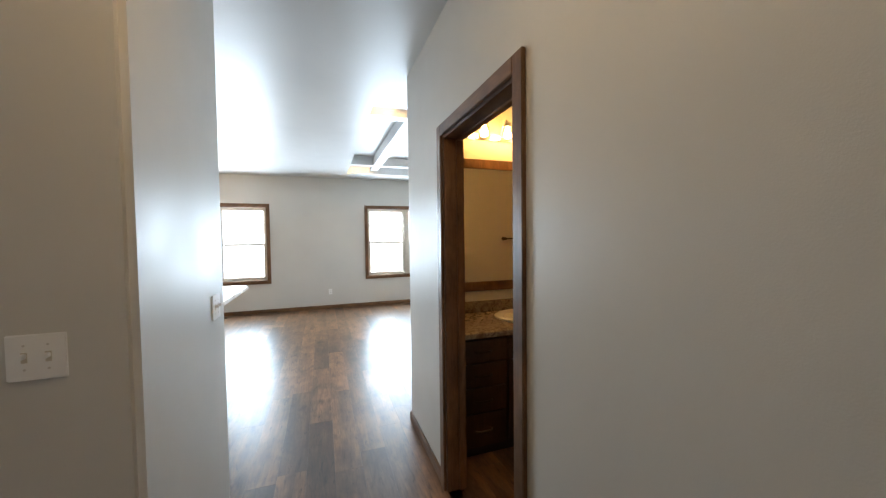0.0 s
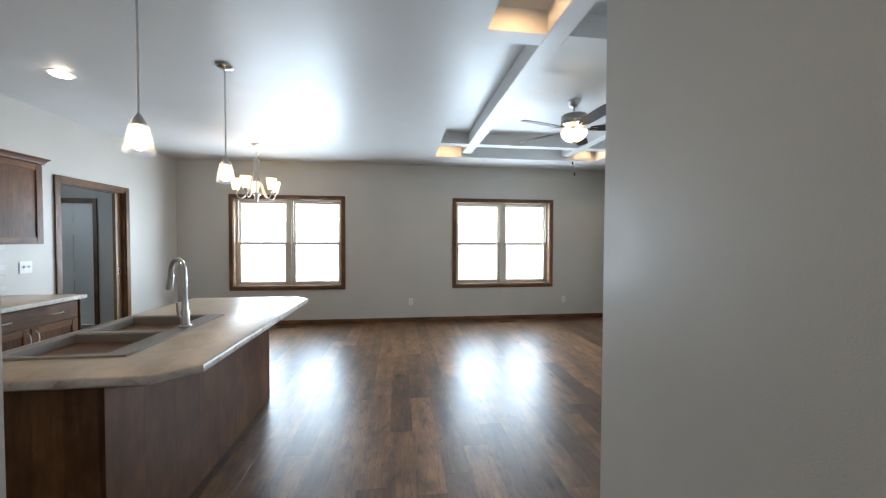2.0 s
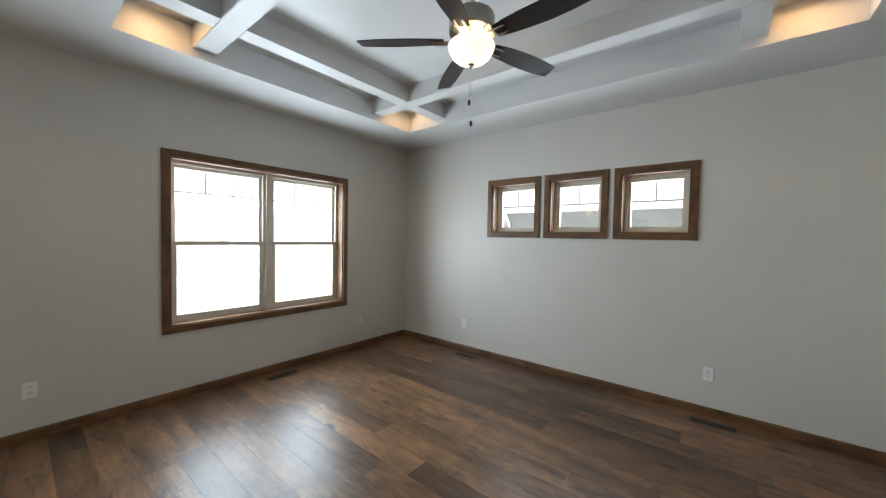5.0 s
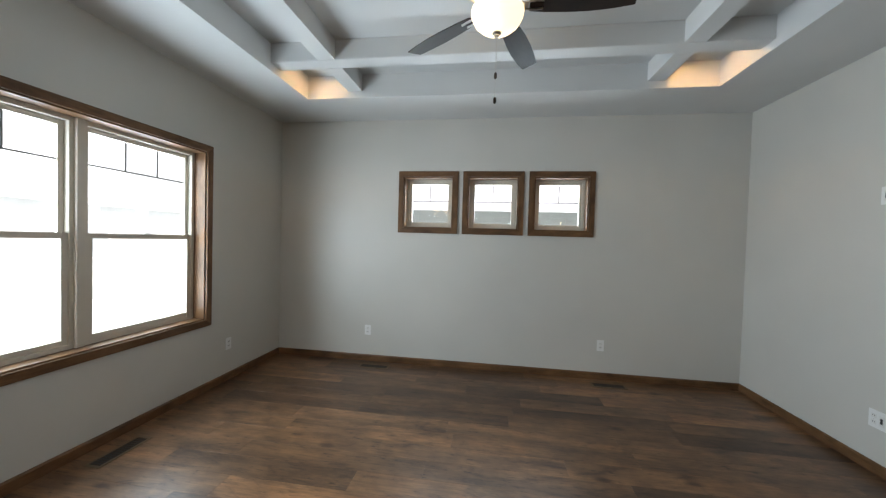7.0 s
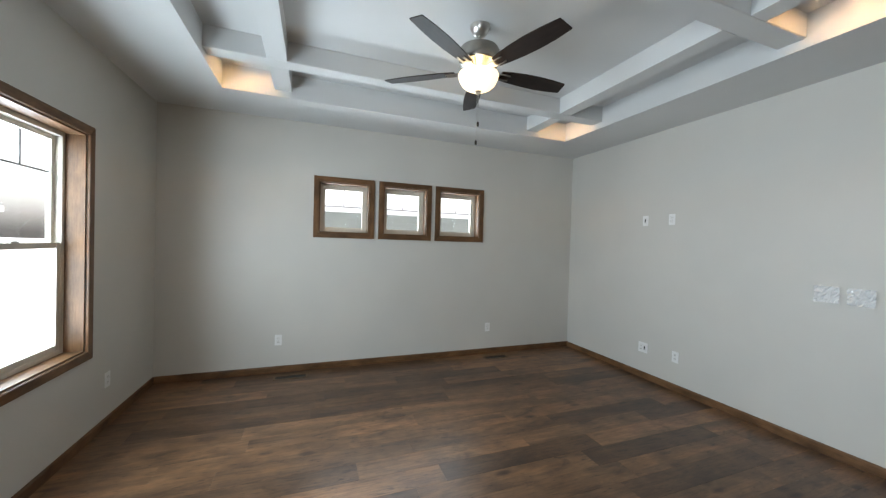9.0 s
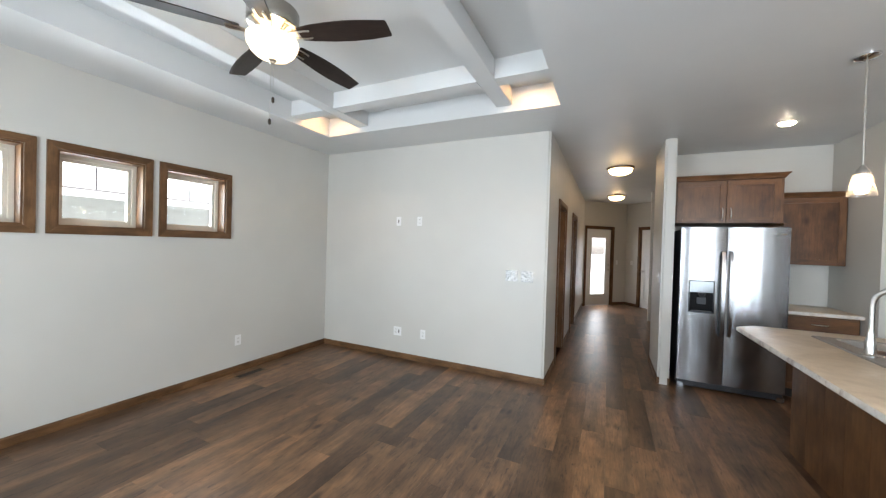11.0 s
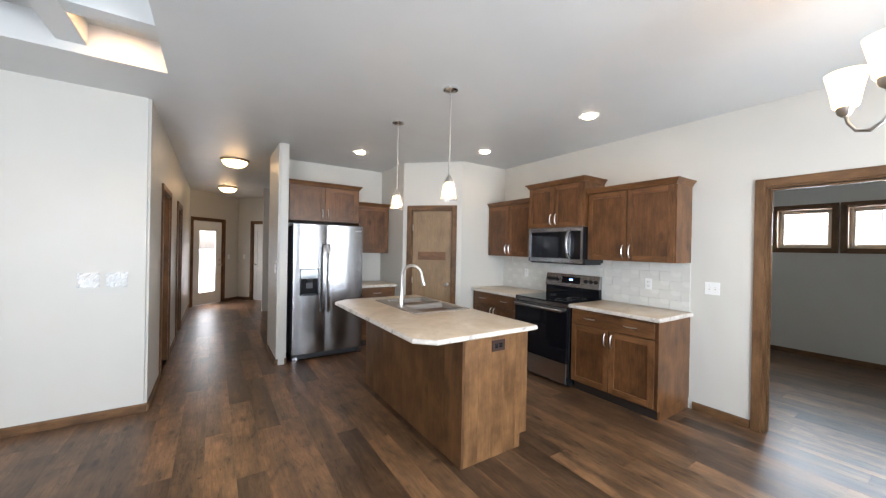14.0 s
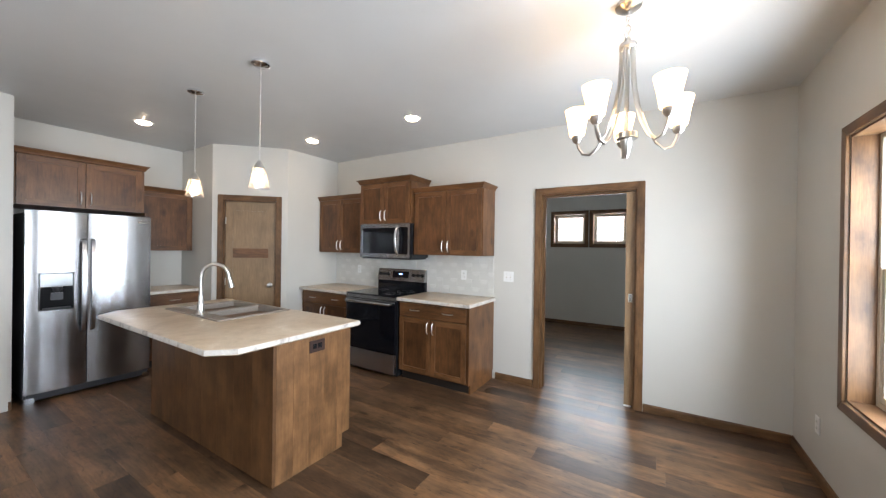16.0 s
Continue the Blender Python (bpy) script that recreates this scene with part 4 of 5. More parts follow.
kitchen_range()


def microwave():
    m = thing("microwave", pose(XL, 3.885, 1.338, 0, 0, 90), "stainless over-the-range microwave with black window", "microwave")
    w = 0.398
    box("body", (-w, w), (-0.36, -0.002), (0.0, 0.415), M_BLACK, m, "black steel casing", bevel=0.003)
    d = ring("door", (-w, 0.235), (0.0, 0.415), (-0.402, -0.36), 0.05, M_STEEL, m, 0.004)
    box("door_window", (-w + 0.05, 0.185), (-0.399, -0.365), (0.05, 0.365), M_BGLASS, d, "black glass window")
    tube("handle", [(0.225, -0.402, 0.055), (0.225, -0.428, 0.075), (0.225, -0.452, 0.13), (0.225, -0.462, 0.21), (0.225, -0.452, 0.29), (0.225, -0.428, 0.345), (0.225, -0.402, 0.365)], 0.018, M_STEEL, d, "curved stainless handle", flat=0.8)
    p = box("control_panel", (0.238, w), (-0.40, -0.36), (0.0, 0.415), M_BGLASS, m, "black control panel", bevel=0.003)
    box("panel_trim", (0.238, w), (-0.4025, -0.40), (0.37, 0.415), M_STEEL, p)
    box("panel_trim", (0.238, w), (-0.4025, -0.40), (0.0, 0.045), M_STEEL, p)
    box("end_trim", (w - 0.028, w), (-0.4025, -0.40), (0.045, 0.37), M_STEEL, p)
    box("vent_lip", (-w, w), (-0.36, -0.05), (-0.018, 0.0), M_BLACK, m, bevel=0.003)


microwave()


# ---- kitchen: island, sink and tap ----
def island():
    i = thing("kitchen_island", pose(0, 0, 0), "knotty alder kitchen island with plank sides", "island")
    x0, x1, y0, y1 = -1.70, -1.085, 3.05, 4.80
    box("body", (x0, x1 - 0.02), (y0 + 0.02, y1 - 0.02), (0.1, 0.875), M_CAB, i)
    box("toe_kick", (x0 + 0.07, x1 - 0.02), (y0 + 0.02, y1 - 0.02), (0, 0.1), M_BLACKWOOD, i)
    n = 8
    for k in range(n):
        a, b = y0 + (y1 - y0) * k / n, y0 + (y1 - y0) * (k + 1) / n
        box("back_board", (x1 - 0.02, x1), (a + 0.0002, b - 0.0002), (0.002, 0.875), M_BACK_SHADED, i, bevel=0.0004)
    for ya, yb in ((y0, y0 + 0.02), (y1 - 0.02, y1)):
        n2 = 5
        for k in range(n2):
            a, b = x0 + (x1 - 0.021 - x0) * k / n2, x0 + (x1 - 0.021 - x0) * (k + 1) / n2
            lo = 0.1 if k == 0 else 0.002
            if k == 0:
                a0 = x0 + 0.07
                box("end_board", (a0, b - 0.0002), (ya, yb), (0.002, 0.1), M_END_LIT, i)
            box("end_board", (a + 0.0002, b - 0.0002), (ya, yb), (lo, 0.875), M_END_LIT, i, bevel=0.0005)
    for k in range(3):
        a, b = y0 + 0.03 + (y1 - y0 - 0.06) * k / 3, y0 + 0.03 + (y1 - y0 - 0.06) * (k + 1) / 3
        bm = bmesh.new()
        add_box(bm, (x0 - 0.019, x0), (a + 0.003, b - 0.003), (0.12, 0.86))
        part("door", bm, M_CAB, i, bevel=0.003)


# One alder stain twice: back coloured darker for shade, ends lighter for light.
M_BACK_SHADED = wood("stained_alder_shaded_back", (0.034, 0.015, 0.0065), (0.205, 0.098, 0.042), 0.36, (9, 9, 1.0), blot=0.9)
M_END_LIT = wood("stained_alder_lit_end", (0.070, 0.032, 0.013), (0.315, 0.160, 0.070), 0.36, (10, 10, 1.0), blot=0.85)
island()
ct = thing("island_worktop", pose(0, 0, 0), "beige marble-look laminate island top with clipped corners", "worktop")
SINK_X, SINK_Y = (-1.70, -1.115), (3.21, 4.08)
slab("top", [(-1.745, 2.965), (-0.86, 2.965), (-0.735, 3.08), (-0.735, 4.74), (-0.85, 4.855), (-1.745, 4.855)],
     ((SINK_X[0] + 0.02, SINK_X[1] - 0.02), (SINK_Y[0] + 0.02, SINK_Y[1] - 0.02)), 0.876, 0.915, M_COUNTER, ct, 0.012, band=M_EDGE)


def sink():
    s = thing("kitchen_sink", pose(0, 0, 0), "taupe composite double-bowl drop-in sink", "sink")
    mat = material("taupe_composite", (0.26, 0.22, 0.19), 0.45)
    v = coords(mat)
    link(mat, ramp(mat, noise_tex(mat, v, 400, 2), [(0.35, (0.20, 0.17, 0.145)), (0.65, (0.31, 0.27, 0.235))]), bsdf(mat).inputs["Base Color"])
    bm = bmesh.new()
    z = 0.924
    outer = [(SINK_X[0], SINK_Y[0]), (SINK_X[1], SINK_Y[0]), (SINK_X[1], SINK_Y[1]), (SINK_X[0], SINK_Y[1])]
    lo = [bm.verts.new((x, y, 0.9155)) for x, y in outer]
    hi = [bm.verts.new((x + (0.006 if x == SINK_X[0] else -0.006), y + (0.006 if y == SINK_Y[0] else -0.006), z)) for x, y in outer]
    for k in range(4):
        bm.faces.new((lo[k], lo[(k + 1) % 4], hi[(k + 1) % 4], hi[k]))
    edges = [bm.edges.get((hi[k], hi[(k + 1) % 4])) for k in range(4)]
    mid = (SINK_Y[0] + SINK_Y[1]) / 2
    for ya, yb in ((SINK_Y[0] + 0.035, mid - 0.018), (mid + 0.018, SINK_Y[1] - 0.035)):
        x = (SINK_X[0] + 0.035, SINK_X[1] - 0.105)
        rings = []
        for ins, zz in ((0, z), (0.008, z - 0.008), (0.022, z - 0.17), (0.05, z - 0.19)):
            rings.append([bm.verts.new(p) for p in ((x[0] + ins, ya + ins, zz), (x[1] - ins, ya + ins, zz), (x[1] - ins, yb - ins, zz), (x[0] + ins, yb - ins, zz))])
        for a, b in zip(rings, rings[1:]):
            for k in range(4):
                bm.faces.new((a[k], a[(k + 1) % 4], b[(k + 1) % 4], b[k]))
        bm.faces.new(rings[-1])
        edges += [bm.edges.get((rings[0][k], rings[0][(k + 1) % 4])) for k in range(4)]
    bmesh.ops.triangle_fill(bm, use_beauty=True, edges=edges)
    part("basin", bm, mat, s)
    for yc in (3.43, 3.86):
        lathe("drain", [(0.045, 0.0), (0.045, 0.003), (0.03, 0.004), (0.02, 0.001)], M_CHROME, s, m=pose(-1.42, yc, z - 0.19))


sink()


def kitchen_tap():
    t = thing("kitchen_tap", pose(-1.165, 3.72, 0.924, 0, 0, -34), "brushed nickel gooseneck pull-down tap", "tap")
    lathe("base", [(0.032, 0), (0.032, 0.008), (0.024, 0.014), (0.022, 0.09), (0.018, 0.10), (0.016, 0.15)], M_NICKEL, t)
    arc = [(0, 0, 0.14), (0, 0, 0.29)]
    for k in range(1, 10):
        a = math.pi * k / 9
        arc.append((-0.095 + 0.095 * math.cos(a), 0.02 * k / 9, 0.29 + 0.10 * math.sin(a)))
    tube("spout", arc, 0.0135, M_NICKEL, t, seg=14)
    end = Vector(arc[-1])
    tube("spray_head", [end, end + Vector((-0.012, 0, -0.05)), end + Vector((-0.02, 0, -0.085))], [0.0145, 0.018, 0.020], M_NICKEL, t, seg=14)
    tube("lever", [(0.0, -0.02, 0.06), (0.0, -0.035, 0.075), (0.012, -0.045, 0.15)], [0.010, 0.008, 0.006], M_NICKEL, t)


kitchen_tap()


# ---- lamps ----
def pendant(x, y):
    p = thing("pendant_lamp", pose(x, y, CEIL), "nickel pendant lamp with a clear ribbed glass shade, lit", "lamp", "island pendant lamps")
    lathe("canopy", [(0.06, 0.0), (0.06, -0.012), (0.045, -0.022), (0.012, -0.028), (0.006, -0.03)], M_CHROME, p)
    for k in range(2):
        z0 = -0.03 - 0.33 * k
        tube("rod", [(0, 0, z0), (0, 0, z0 - 0.33)], 0.0055, M_NICKEL, p)
    lathe("rod_joint", [(0.0075, -0.352), (0.0075, -0.368)], M_NICKEL, p)
    lathe("socket", [(0.008, -0.68), (0.014, -0.69), (0.02, -0.70), (0.034, -0.725), (0.034, -0.742), (0.02, -0.745)], M_NICKEL, p)
    sh = lathe("shade", [(0.042, -0.735), (0.046, -0.76), (0.068, -0.876), (0.0655, -0.876), (0.0435, -0.76), (0.04, -0.735)], M_CLEAR, p, "clear tapered glass shade", seg=32, cap=False)
    sh.visible_shadow = False
    bulb = lathe("bulb", [(0.012, -0.745), (0.016, -0.77), (0.030, -0.80), (0.034, -0.825), (0.026, -0.85), (0.006, -0.862)], M_BULB, p, "glowing bulb", seg=16)
    return p


pendant(-1.22, 3.465)
pendant(-1.235, 4.375)


def downlight(x, y):
    d = thing("downlight", pose(x, y, CEIL), "round recessed downlight with white trim, lit", "lamp", "recessed downlights")
    lathe("trim_ring", [(0.088, -0.0005), (0.088, -0.003), (0.070, -0.005), (0.061, -0.001)], M_PLATE, d, seg=32, cap=False)
    lathe("lens", [(0.060, -0.0005), (0.060, -0.006), (0.052, -0.014), (0.03, -0.019), (0.004, -0.020)], M_CAN, d, "bright diffusing lens", seg=32)


for x, y in ((-1.30, 2.15), (-2.595, 3.18), (-2.59, 4.68)):
    downlight(x, y)


def ceiling_dome(x, y):
    d = thing("ceiling_lamp", pose(x, y, CEIL), "flush ceiling lamp with a lit alabaster dome and nickel rim", "lamp", "hall ceiling lamps")
    lathe("pan", [(0.15, -0.0005), (0.15, -0.02), (0.02, -0.022)], M_BRONZEY, d, seg=36)
    lathe("rim", [(0.165, -0.004), (0.186, -0.010), (0.190, -0.018), (0.188, -0.030), (0.176, -0.042), (0.165, -0.044), (0.158, -0.03)], M_BRONZEY, d, seg=36, cap=False)
    lathe("dome", [(0.158, -0.030), (0.164, -0.042), (0.160, -0.060), (0.145, -0.085), (0.115, -0.106), (0.07, -0.122), (0.03, -0.128), (0.004, -0.129)], M_DOME, d, "glowing frosted dome", seg=36)
    return d


ceiling_dome(0.07, 0.66)
ceiling_dome(0.07, -2.33)


def chandelier(x, y):
    c = thing("chandelier", pose(x, y, CEIL), "brushed nickel five-arm chandelier with frosted glass shades, lit", "chandelier")
    lathe("canopy", [(0.065, 0.0), (0.063, -0.014), (0.04, -0.03), (0.01, -0.036)], M_NICKEL, c, seg=28)
    for k in range(5):
        z = -0.045 - 0.026 * k
        pts = [(0.011 * math.cos(a) * (k % 2 == 0), 0.011 * math.cos(a) * (k % 2 == 1), z + 0.019 * math.sin(a)) for a in (2 * math.pi * q / 12 for q in range(13))]
        tube("chain_link", pts, 0.0022, M_NICKEL, c, seg=6)
    tube("cord", [(0.0, 0.004, -0.03), (0.02, 0.01, -0.09), (0.045, 0.0, -0.12), (0.03, -0.02, -0.15), (0.01, 0.0, -0.19)], 0.003, M_PLATE, c, seg=6)
    tube("hanging_ring", [(0.019 * math.cos(a), 0.019 * math.sin(a) * 0.8, -0.158 + 0.024 * math.sin(a)) for a in (2 * math.pi * q / 18 for q in range(19))], 0.003, M_NICKEL, c, seg=8)
    lathe("top_loop", [(0.004, -0.165), (0.012, -0.175), (0.012, -0.19), (0.02, -0.2), (0.04, -0.205), (0.043, -0.225), (0.036, -0.235)], M_NICKEL, c)
    lathe("stem", [(0.009, -0.235), (0.009, -0.66)], M_NICKEL, c, seg=12)
    lathe("hub", [(0.012, -0.655), (0.05, -0.665), (0.05, -0.695), (0.03, -0.70), (0.026, -0.73), (0.014, -0.775), (0.004, -0.795)], M_NICKEL, c)
    for k in range(5):
        turn = pose(0, 0, 0, 0, 0, -27 + 72 * k)
        arm = [(0.032, 0, -0.225), (0.034, 0, -0.32), (0.042, 0, -0.42), (0.062, 0, -0.53), (0.10, 0, -0.635), (0.145, 0, -0.715), (0.185, 0, -0.748), (0.225, 0, -0.738), (0.248, 0, -0.70), (0.256, 0, -0.665)]
        a = tube("arm", arm, 0.0098, M_NICKEL, c, m=turn, flat=0.6)
        lathe("cup", [(0.012, -0.63), (0.026, -0.615), (0.03, -0.59), (0.022, -0.585)], M_NICKEL, c, m=turn @ pose(0.256, 0, -0.040))
        lathe("shade", [(0.034, -0.592), (0.040, -0.585), (0.050, -0.52), (0.066, -0.446), (0.063, -0.446), (0.047, -0.52), (0.037, -0.58), (0.003, -0.583)], M_SHADE, c, "frosted white glass shade, lit", seg=28, m=turn @ pose(0.256, 0, -0.040), cap=False)


chandelier(-1.87, 6.61)


def ceiling_fan(x, y):
    f = thing("ceiling_fan", pose(x, y, 3.0), "five-blade ceiling fan with brushed nickel motor and lit bowl", "ceiling fan")
    lathe("canopy", [(0.070, -0.0455), (0.070, -0.056), (0.060, -0.080), (0.046, -0.102), (0.03, -0.112), (0.016, -0.115)], M_NICKEL, f, seg=32)
    lathe("downrod", [(0.0125, -0.09), (0.0125, -0.196)], M_NICKEL, f, seg=14)
    lathe("motor", [(0.02, -0.190), (0.10, -0.196), (0.132, -0.204), (0.138, -0.216), (0.138, -0.296), (0.133, -0.306), (0.118, -0.310)], M_MOTOR, f, "brushed nickel motor housing", seg=44)
    lathe("motor_cone", [(0.117, -0.3095), (0.095, -0.317), (0.075, -0.326), (0.068, -0.334), (0.05, -0.338)], M_MOTOR, f, "flared nickel underside of the motor", seg=40)
    lathe("light_kit", [(0.05, -0.336), (0.052, -0.350), (0.034, -0.356), (0.030, -0.384), (0.020, -0.390)], M_BRONZEY, f, seg=28)
    lathe("bowl", [(0.130, -0.372), (0.137, -0.374), (0.139, -0.384), (0.134, -0.408), (0.118, -0.440), (0.092, -0.464), (0.058, -0.480), (0.022, -0.487), (0.004, -0.487)], M_BOWL, f, "glowing alabaster glass bowl", seg=40, cap=False)
    for k in range(3):
        a = 2 * math.pi * (k + 0.3) / 3
        lathe("bulb", [(0.010, -0.352), (0.016, -0.360), (0.022, -0.376), (0.020, -0.394), (0.008, -0.402)], M_FANBULB, f, "glowing bulb inside the bowl", seg=12, m=pose(0.078 * math.cos(a), 0.078 * math.sin(a), 0))
        tube("bulb_arm", [(0.02 * math.cos(a), 0.02 * math.sin(a), -0.352), (0.07 * math.cos(a), 0.07 * math.sin(a), -0.350)], 0.009, M_NICKEL, f, seg=8)
    lathe("finial", [(0.022, -0.486), (0.024, -0.492), (0.014, -0.500), (0.014, -0.508), (0.004, -0.514)], M_NICKEL, f)
    blade_mat = wood("dark_walnut_blade", (0.012, 0.008, 0.007), (0.042, 0.027, 0.022), 0.42, (1.6, 26, 26), knots=False, spec=0.25)
    for k in range(5):
        m = pose(0, 0, -0.350, 0, 0, 52.8 + 72 * k) @ pose(0, 0, 0, -12, 0, 0)
        bm = bmesh.new()
        foot = [(0.165, 0.043), (0.24, 0.055), (0.36, 0.066), (0.47, 0.070), (0.58, 0.065), (0.686, 0.053), (0.692, 0.047),
                (0.682, -0.047), (0.675, -0.052), (0.56, -0.062), (0.45, -0.067), (0.34, -0.064), (0.24, -0.055), (0.165, -0.043)]
        add_prism(bm, foot, -0.003, 0.003)
        b = part("blade", bm, blade_mat, f, "dark walnut blade", bevel=0.0012, m=m)
        bm = bmesh.new()
        for side in (-1, 1):
            add_tube(bm, [(0.055, side * 0.012, -0.004), (0.12, side * 0.020, -0.008), (0.20, side * 0.026, -0.009), (0.235, side * 0.024, -0.009)], 0.0065, 8, 0.7)
        add_prism(bm, [(0.10, 0.02), (0.16, 0.022), (0.16, -0.022), (0.10, -0.02)], -0.008, -0.0035)
        part("blade_iron", bm, M_NICKEL, b, "nickel blade bracket", smooth=True)
    for dx, l in ((0.012, 0.30), (-0.012, 0.18)):
        tube("pull_chain", [(dx, 0, -0.505), (dx, 0, -0.52 - l)], 0.0014, M_NICKEL, f, seg=6)
        lathe("pull_bob", [(0.003, -0.52 - l), (0.008, -0.527 - l), (0.008, -0.548 - l), (0.003, -0.555 - l)], M_BRONZE_SHADED_NICKEL, f, "dark wooden bob", m=pose(dx, 0, 0), seg=12)


ceiling_fan(1.965, 5.17)


# ---- plates, outlets, registers ----
def plate(m, kind, label):
    """A wall plate; local y leads into the wall. kind: duplex, switch, double, media, wide."""
    p = thing("wall_plate", m, label, "wall plate", "wall plates")
    w = {"duplex": 0.07, "switch": 0.07, "double": 0.117, "media": 0.07, "wide": 0.117}[kind]
    mat = M_PLATE
    box("cover", (-w / 2, w / 2), (-0.006, 0.0), (-0.057, 0.057), mat, p, bevel=0.0025)
    n = 2 if kind in ("double", "wide") else 1
    for k in range(n):
        x = (k - (n - 1) / 2) * 0.046
        if kind in ("switch", "double"):
            box("slot", (x - 0.006, x + 0.006), (-0.0066, -0.006), (-0.013, 0.013), M_VINYL, p)
            box("toggle", (x - 0.0045, x + 0.0045), (-0.020, -0.0055), (-0.002, 0.010), mat, p, bevel=0.0015)
        elif kind == "media" or (kind == "wide" and k == 1):
            box("insert", (x - 0.016, x + 0.016), (-0.0075, -0.006), (-0.033, 0.033), M_SOCKET, p, bevel=0.001)
            box("port", (x - 0.007, x + 0.007), (-0.0082, -0.0075), (-0.018, 0.018), M_SLOT, p)
        else:
            for dz in (-0.02, 0.02):
                box("socket", (x - 0.016, x + 0.016), (-0.008, -0.006), (dz - 0.014, dz + 0.014), M_SOCKET, p, bevel=0.003)
                for dx in (-0.006, 0.006):
                    box("slot", (x + dx - 0.0012, x + dx + 0.0012), (-0.0085, -0.008), (dz - 0.003, dz + 0.006), M_SLOT, p)
        for dz in ((-0.03, 0.03) if kind in ("switch", "double") else (0.0,)):
            lathe("screw", [(0.003, 0), (0.003, 0.001), (0.001, 0.0014)], M_NICKEL, p, seg=8, m=pose(x, -0.006, dz, 90))
    return p


M_SOCKET = material("white_socket_face", (0.72, 0.71, 0.68), 0.3)
for x in (-3.03, 0.27, 3.09):
    plate(pose(x, YF, 0.355), "duplex", "white duplex outlet on the window wall")
for y in (6.55, 4.015):
    plate(pose(XR, y, 0.357, 0, 0, -90), "duplex", "white duplex outlet low on the wall")
for x, z, kind, lab in ((2.67, 1.775, "media", "white cable plate high on the television wall"), (2.36, 1.775, "duplex", "white outlet high on the television wall"),
                        (2.645, 0.347, "wide", "white outlet and cable plate low on the wall"), (2.27, 0.352, "duplex", "white duplex outlet low on the wall"),
                        (1.158, 1.165, "double", "white double light switch, partly film-covered"), (0.985, 1.165, "double", "white double light switch, partly film-covered")):
    plate(pose(x, YT, z, 0, 0, 180), kind, lab)
def film_sheet(x, seed):
    """A crumpled sheet of clear protective film stuck over a switch plate on the television wall."""
    rng = random.Random(seed)
    bm = bmesh.new()
    nu, nz, w, h = 10, 8, 0.135, 0.118
    grid = [[bm.verts.new((w * (i / nu - 0.5) + rng.uniform(-0.003, 0.003), -0.021 - rng.uniform(0.0, 0.011), h * (j / nz - 0.5) + rng.uniform(-0.003, 0.003))) for j in range(nz + 1)] for i in range(nu + 1)]
    for i in range(nu):
        for j in range(nz):
            bm.faces.new((grid[i][j], grid[i + 1][j], grid[i + 1][j + 1], grid[i][j + 1]))
    f = thing("protective_film", pose(x, YT, 1.165, 0, 0, 180), "crumpled clear protective film over a switch plate", "film")
    part("sheet", bm, M_FILM, f)


M_FILM = material("crumpled_film", (0.86, 0.86, 0.86), 0.18)
bsdf(M_FILM).inputs["Alpha"].default_value = 0.5
film_sheet(1.158, 2)
film_sheet(0.985, 5)
plate(pose(XL, 5.355, 1.16, 0, 0, 90), "double", "white double light switch beside the worktop")
for y in (3.095, 4.80):
    plate(pose(XL + 0.009, y, 1.15, 0, 0, 90), "duplex", "white outlet on the tiled backsplash")
plate(pose(XP, 1.815, 1.18, 0, 0, 90), "double", "white double toggle switch in the hall")
plate(pose(-0.545, YA, 1.205), "double", "white double toggle switch facing the foyer")
plate(facing(FOYER_A, FOYER_C) @ pose(1.13, 0, 1.15), "switch", "white light switch beside the front door")
plate(facing(FOYER_C, FOYER_B) @ pose(0.2, 0, 1.15), "switch", "white light switch in the foyer")


def island_outlet():
    p = thing("island_outlet", pose(-1.40, 4.8, 0.795, 0, 0, 180), "dark bronze outlet on the island's end", "outlet")
    dark = material("brown_plastic", (0.032, 0.014, 0.010), 0.55, spec=0.3)
    box("cover", (-0.062, 0.062), (-0.006, 0.0), (-0.04, 0.04), dark, p, bevel=0.002)
    for x in (-0.02, 0.02):
        box("socket", (x - 0.015, x + 0.015), (-0.008, -0.006), (-0.016, 0.016), M_BLACK, p, bevel=0.003)


island_outlet()


def register(x, y, turn):
    r = thing("floor_register", pose(x, y, 0.0015, 0, 0, turn), "bronze metal floor heating register", "floor register", "floor registers")
    bm = bmesh.new()
    for a, b in (((-0.165, 0.165), (-0.055, -0.040)), ((-0.165, 0.165), (0.040, 0.055)), ((-0.165, -0.148), (-0.040, 0.040)), ((0.148, 0.165), (-0.040, 0.040))):
        add_box(bm, a, b, (0, 0.004))
    part("frame", bm, M_REGISTER, r)
    box("well", (-0.148, 0.148), (-0.040, 0.040), (0, 0.0006), M_SLOT, r)
    for k in range(14):
        u = -0.148 + 0.296 * (k + 0.5) / 14
        box("louvre", (u - 0.003, u + 0.003), (-0.040, 0.040), (0.0008, 0.0028), M_BRONZE_SHADED_NICKEL, r)


M_REGISTER = material("tan_register_frame", (0.16, 0.115, 0.07), 0.42, 0.3)
register(3.735, 6.41, 90)
register(3.735, 3.97, 90)
register(1.96, 7.47, 0)
register(-1.75, 7.47, 0)


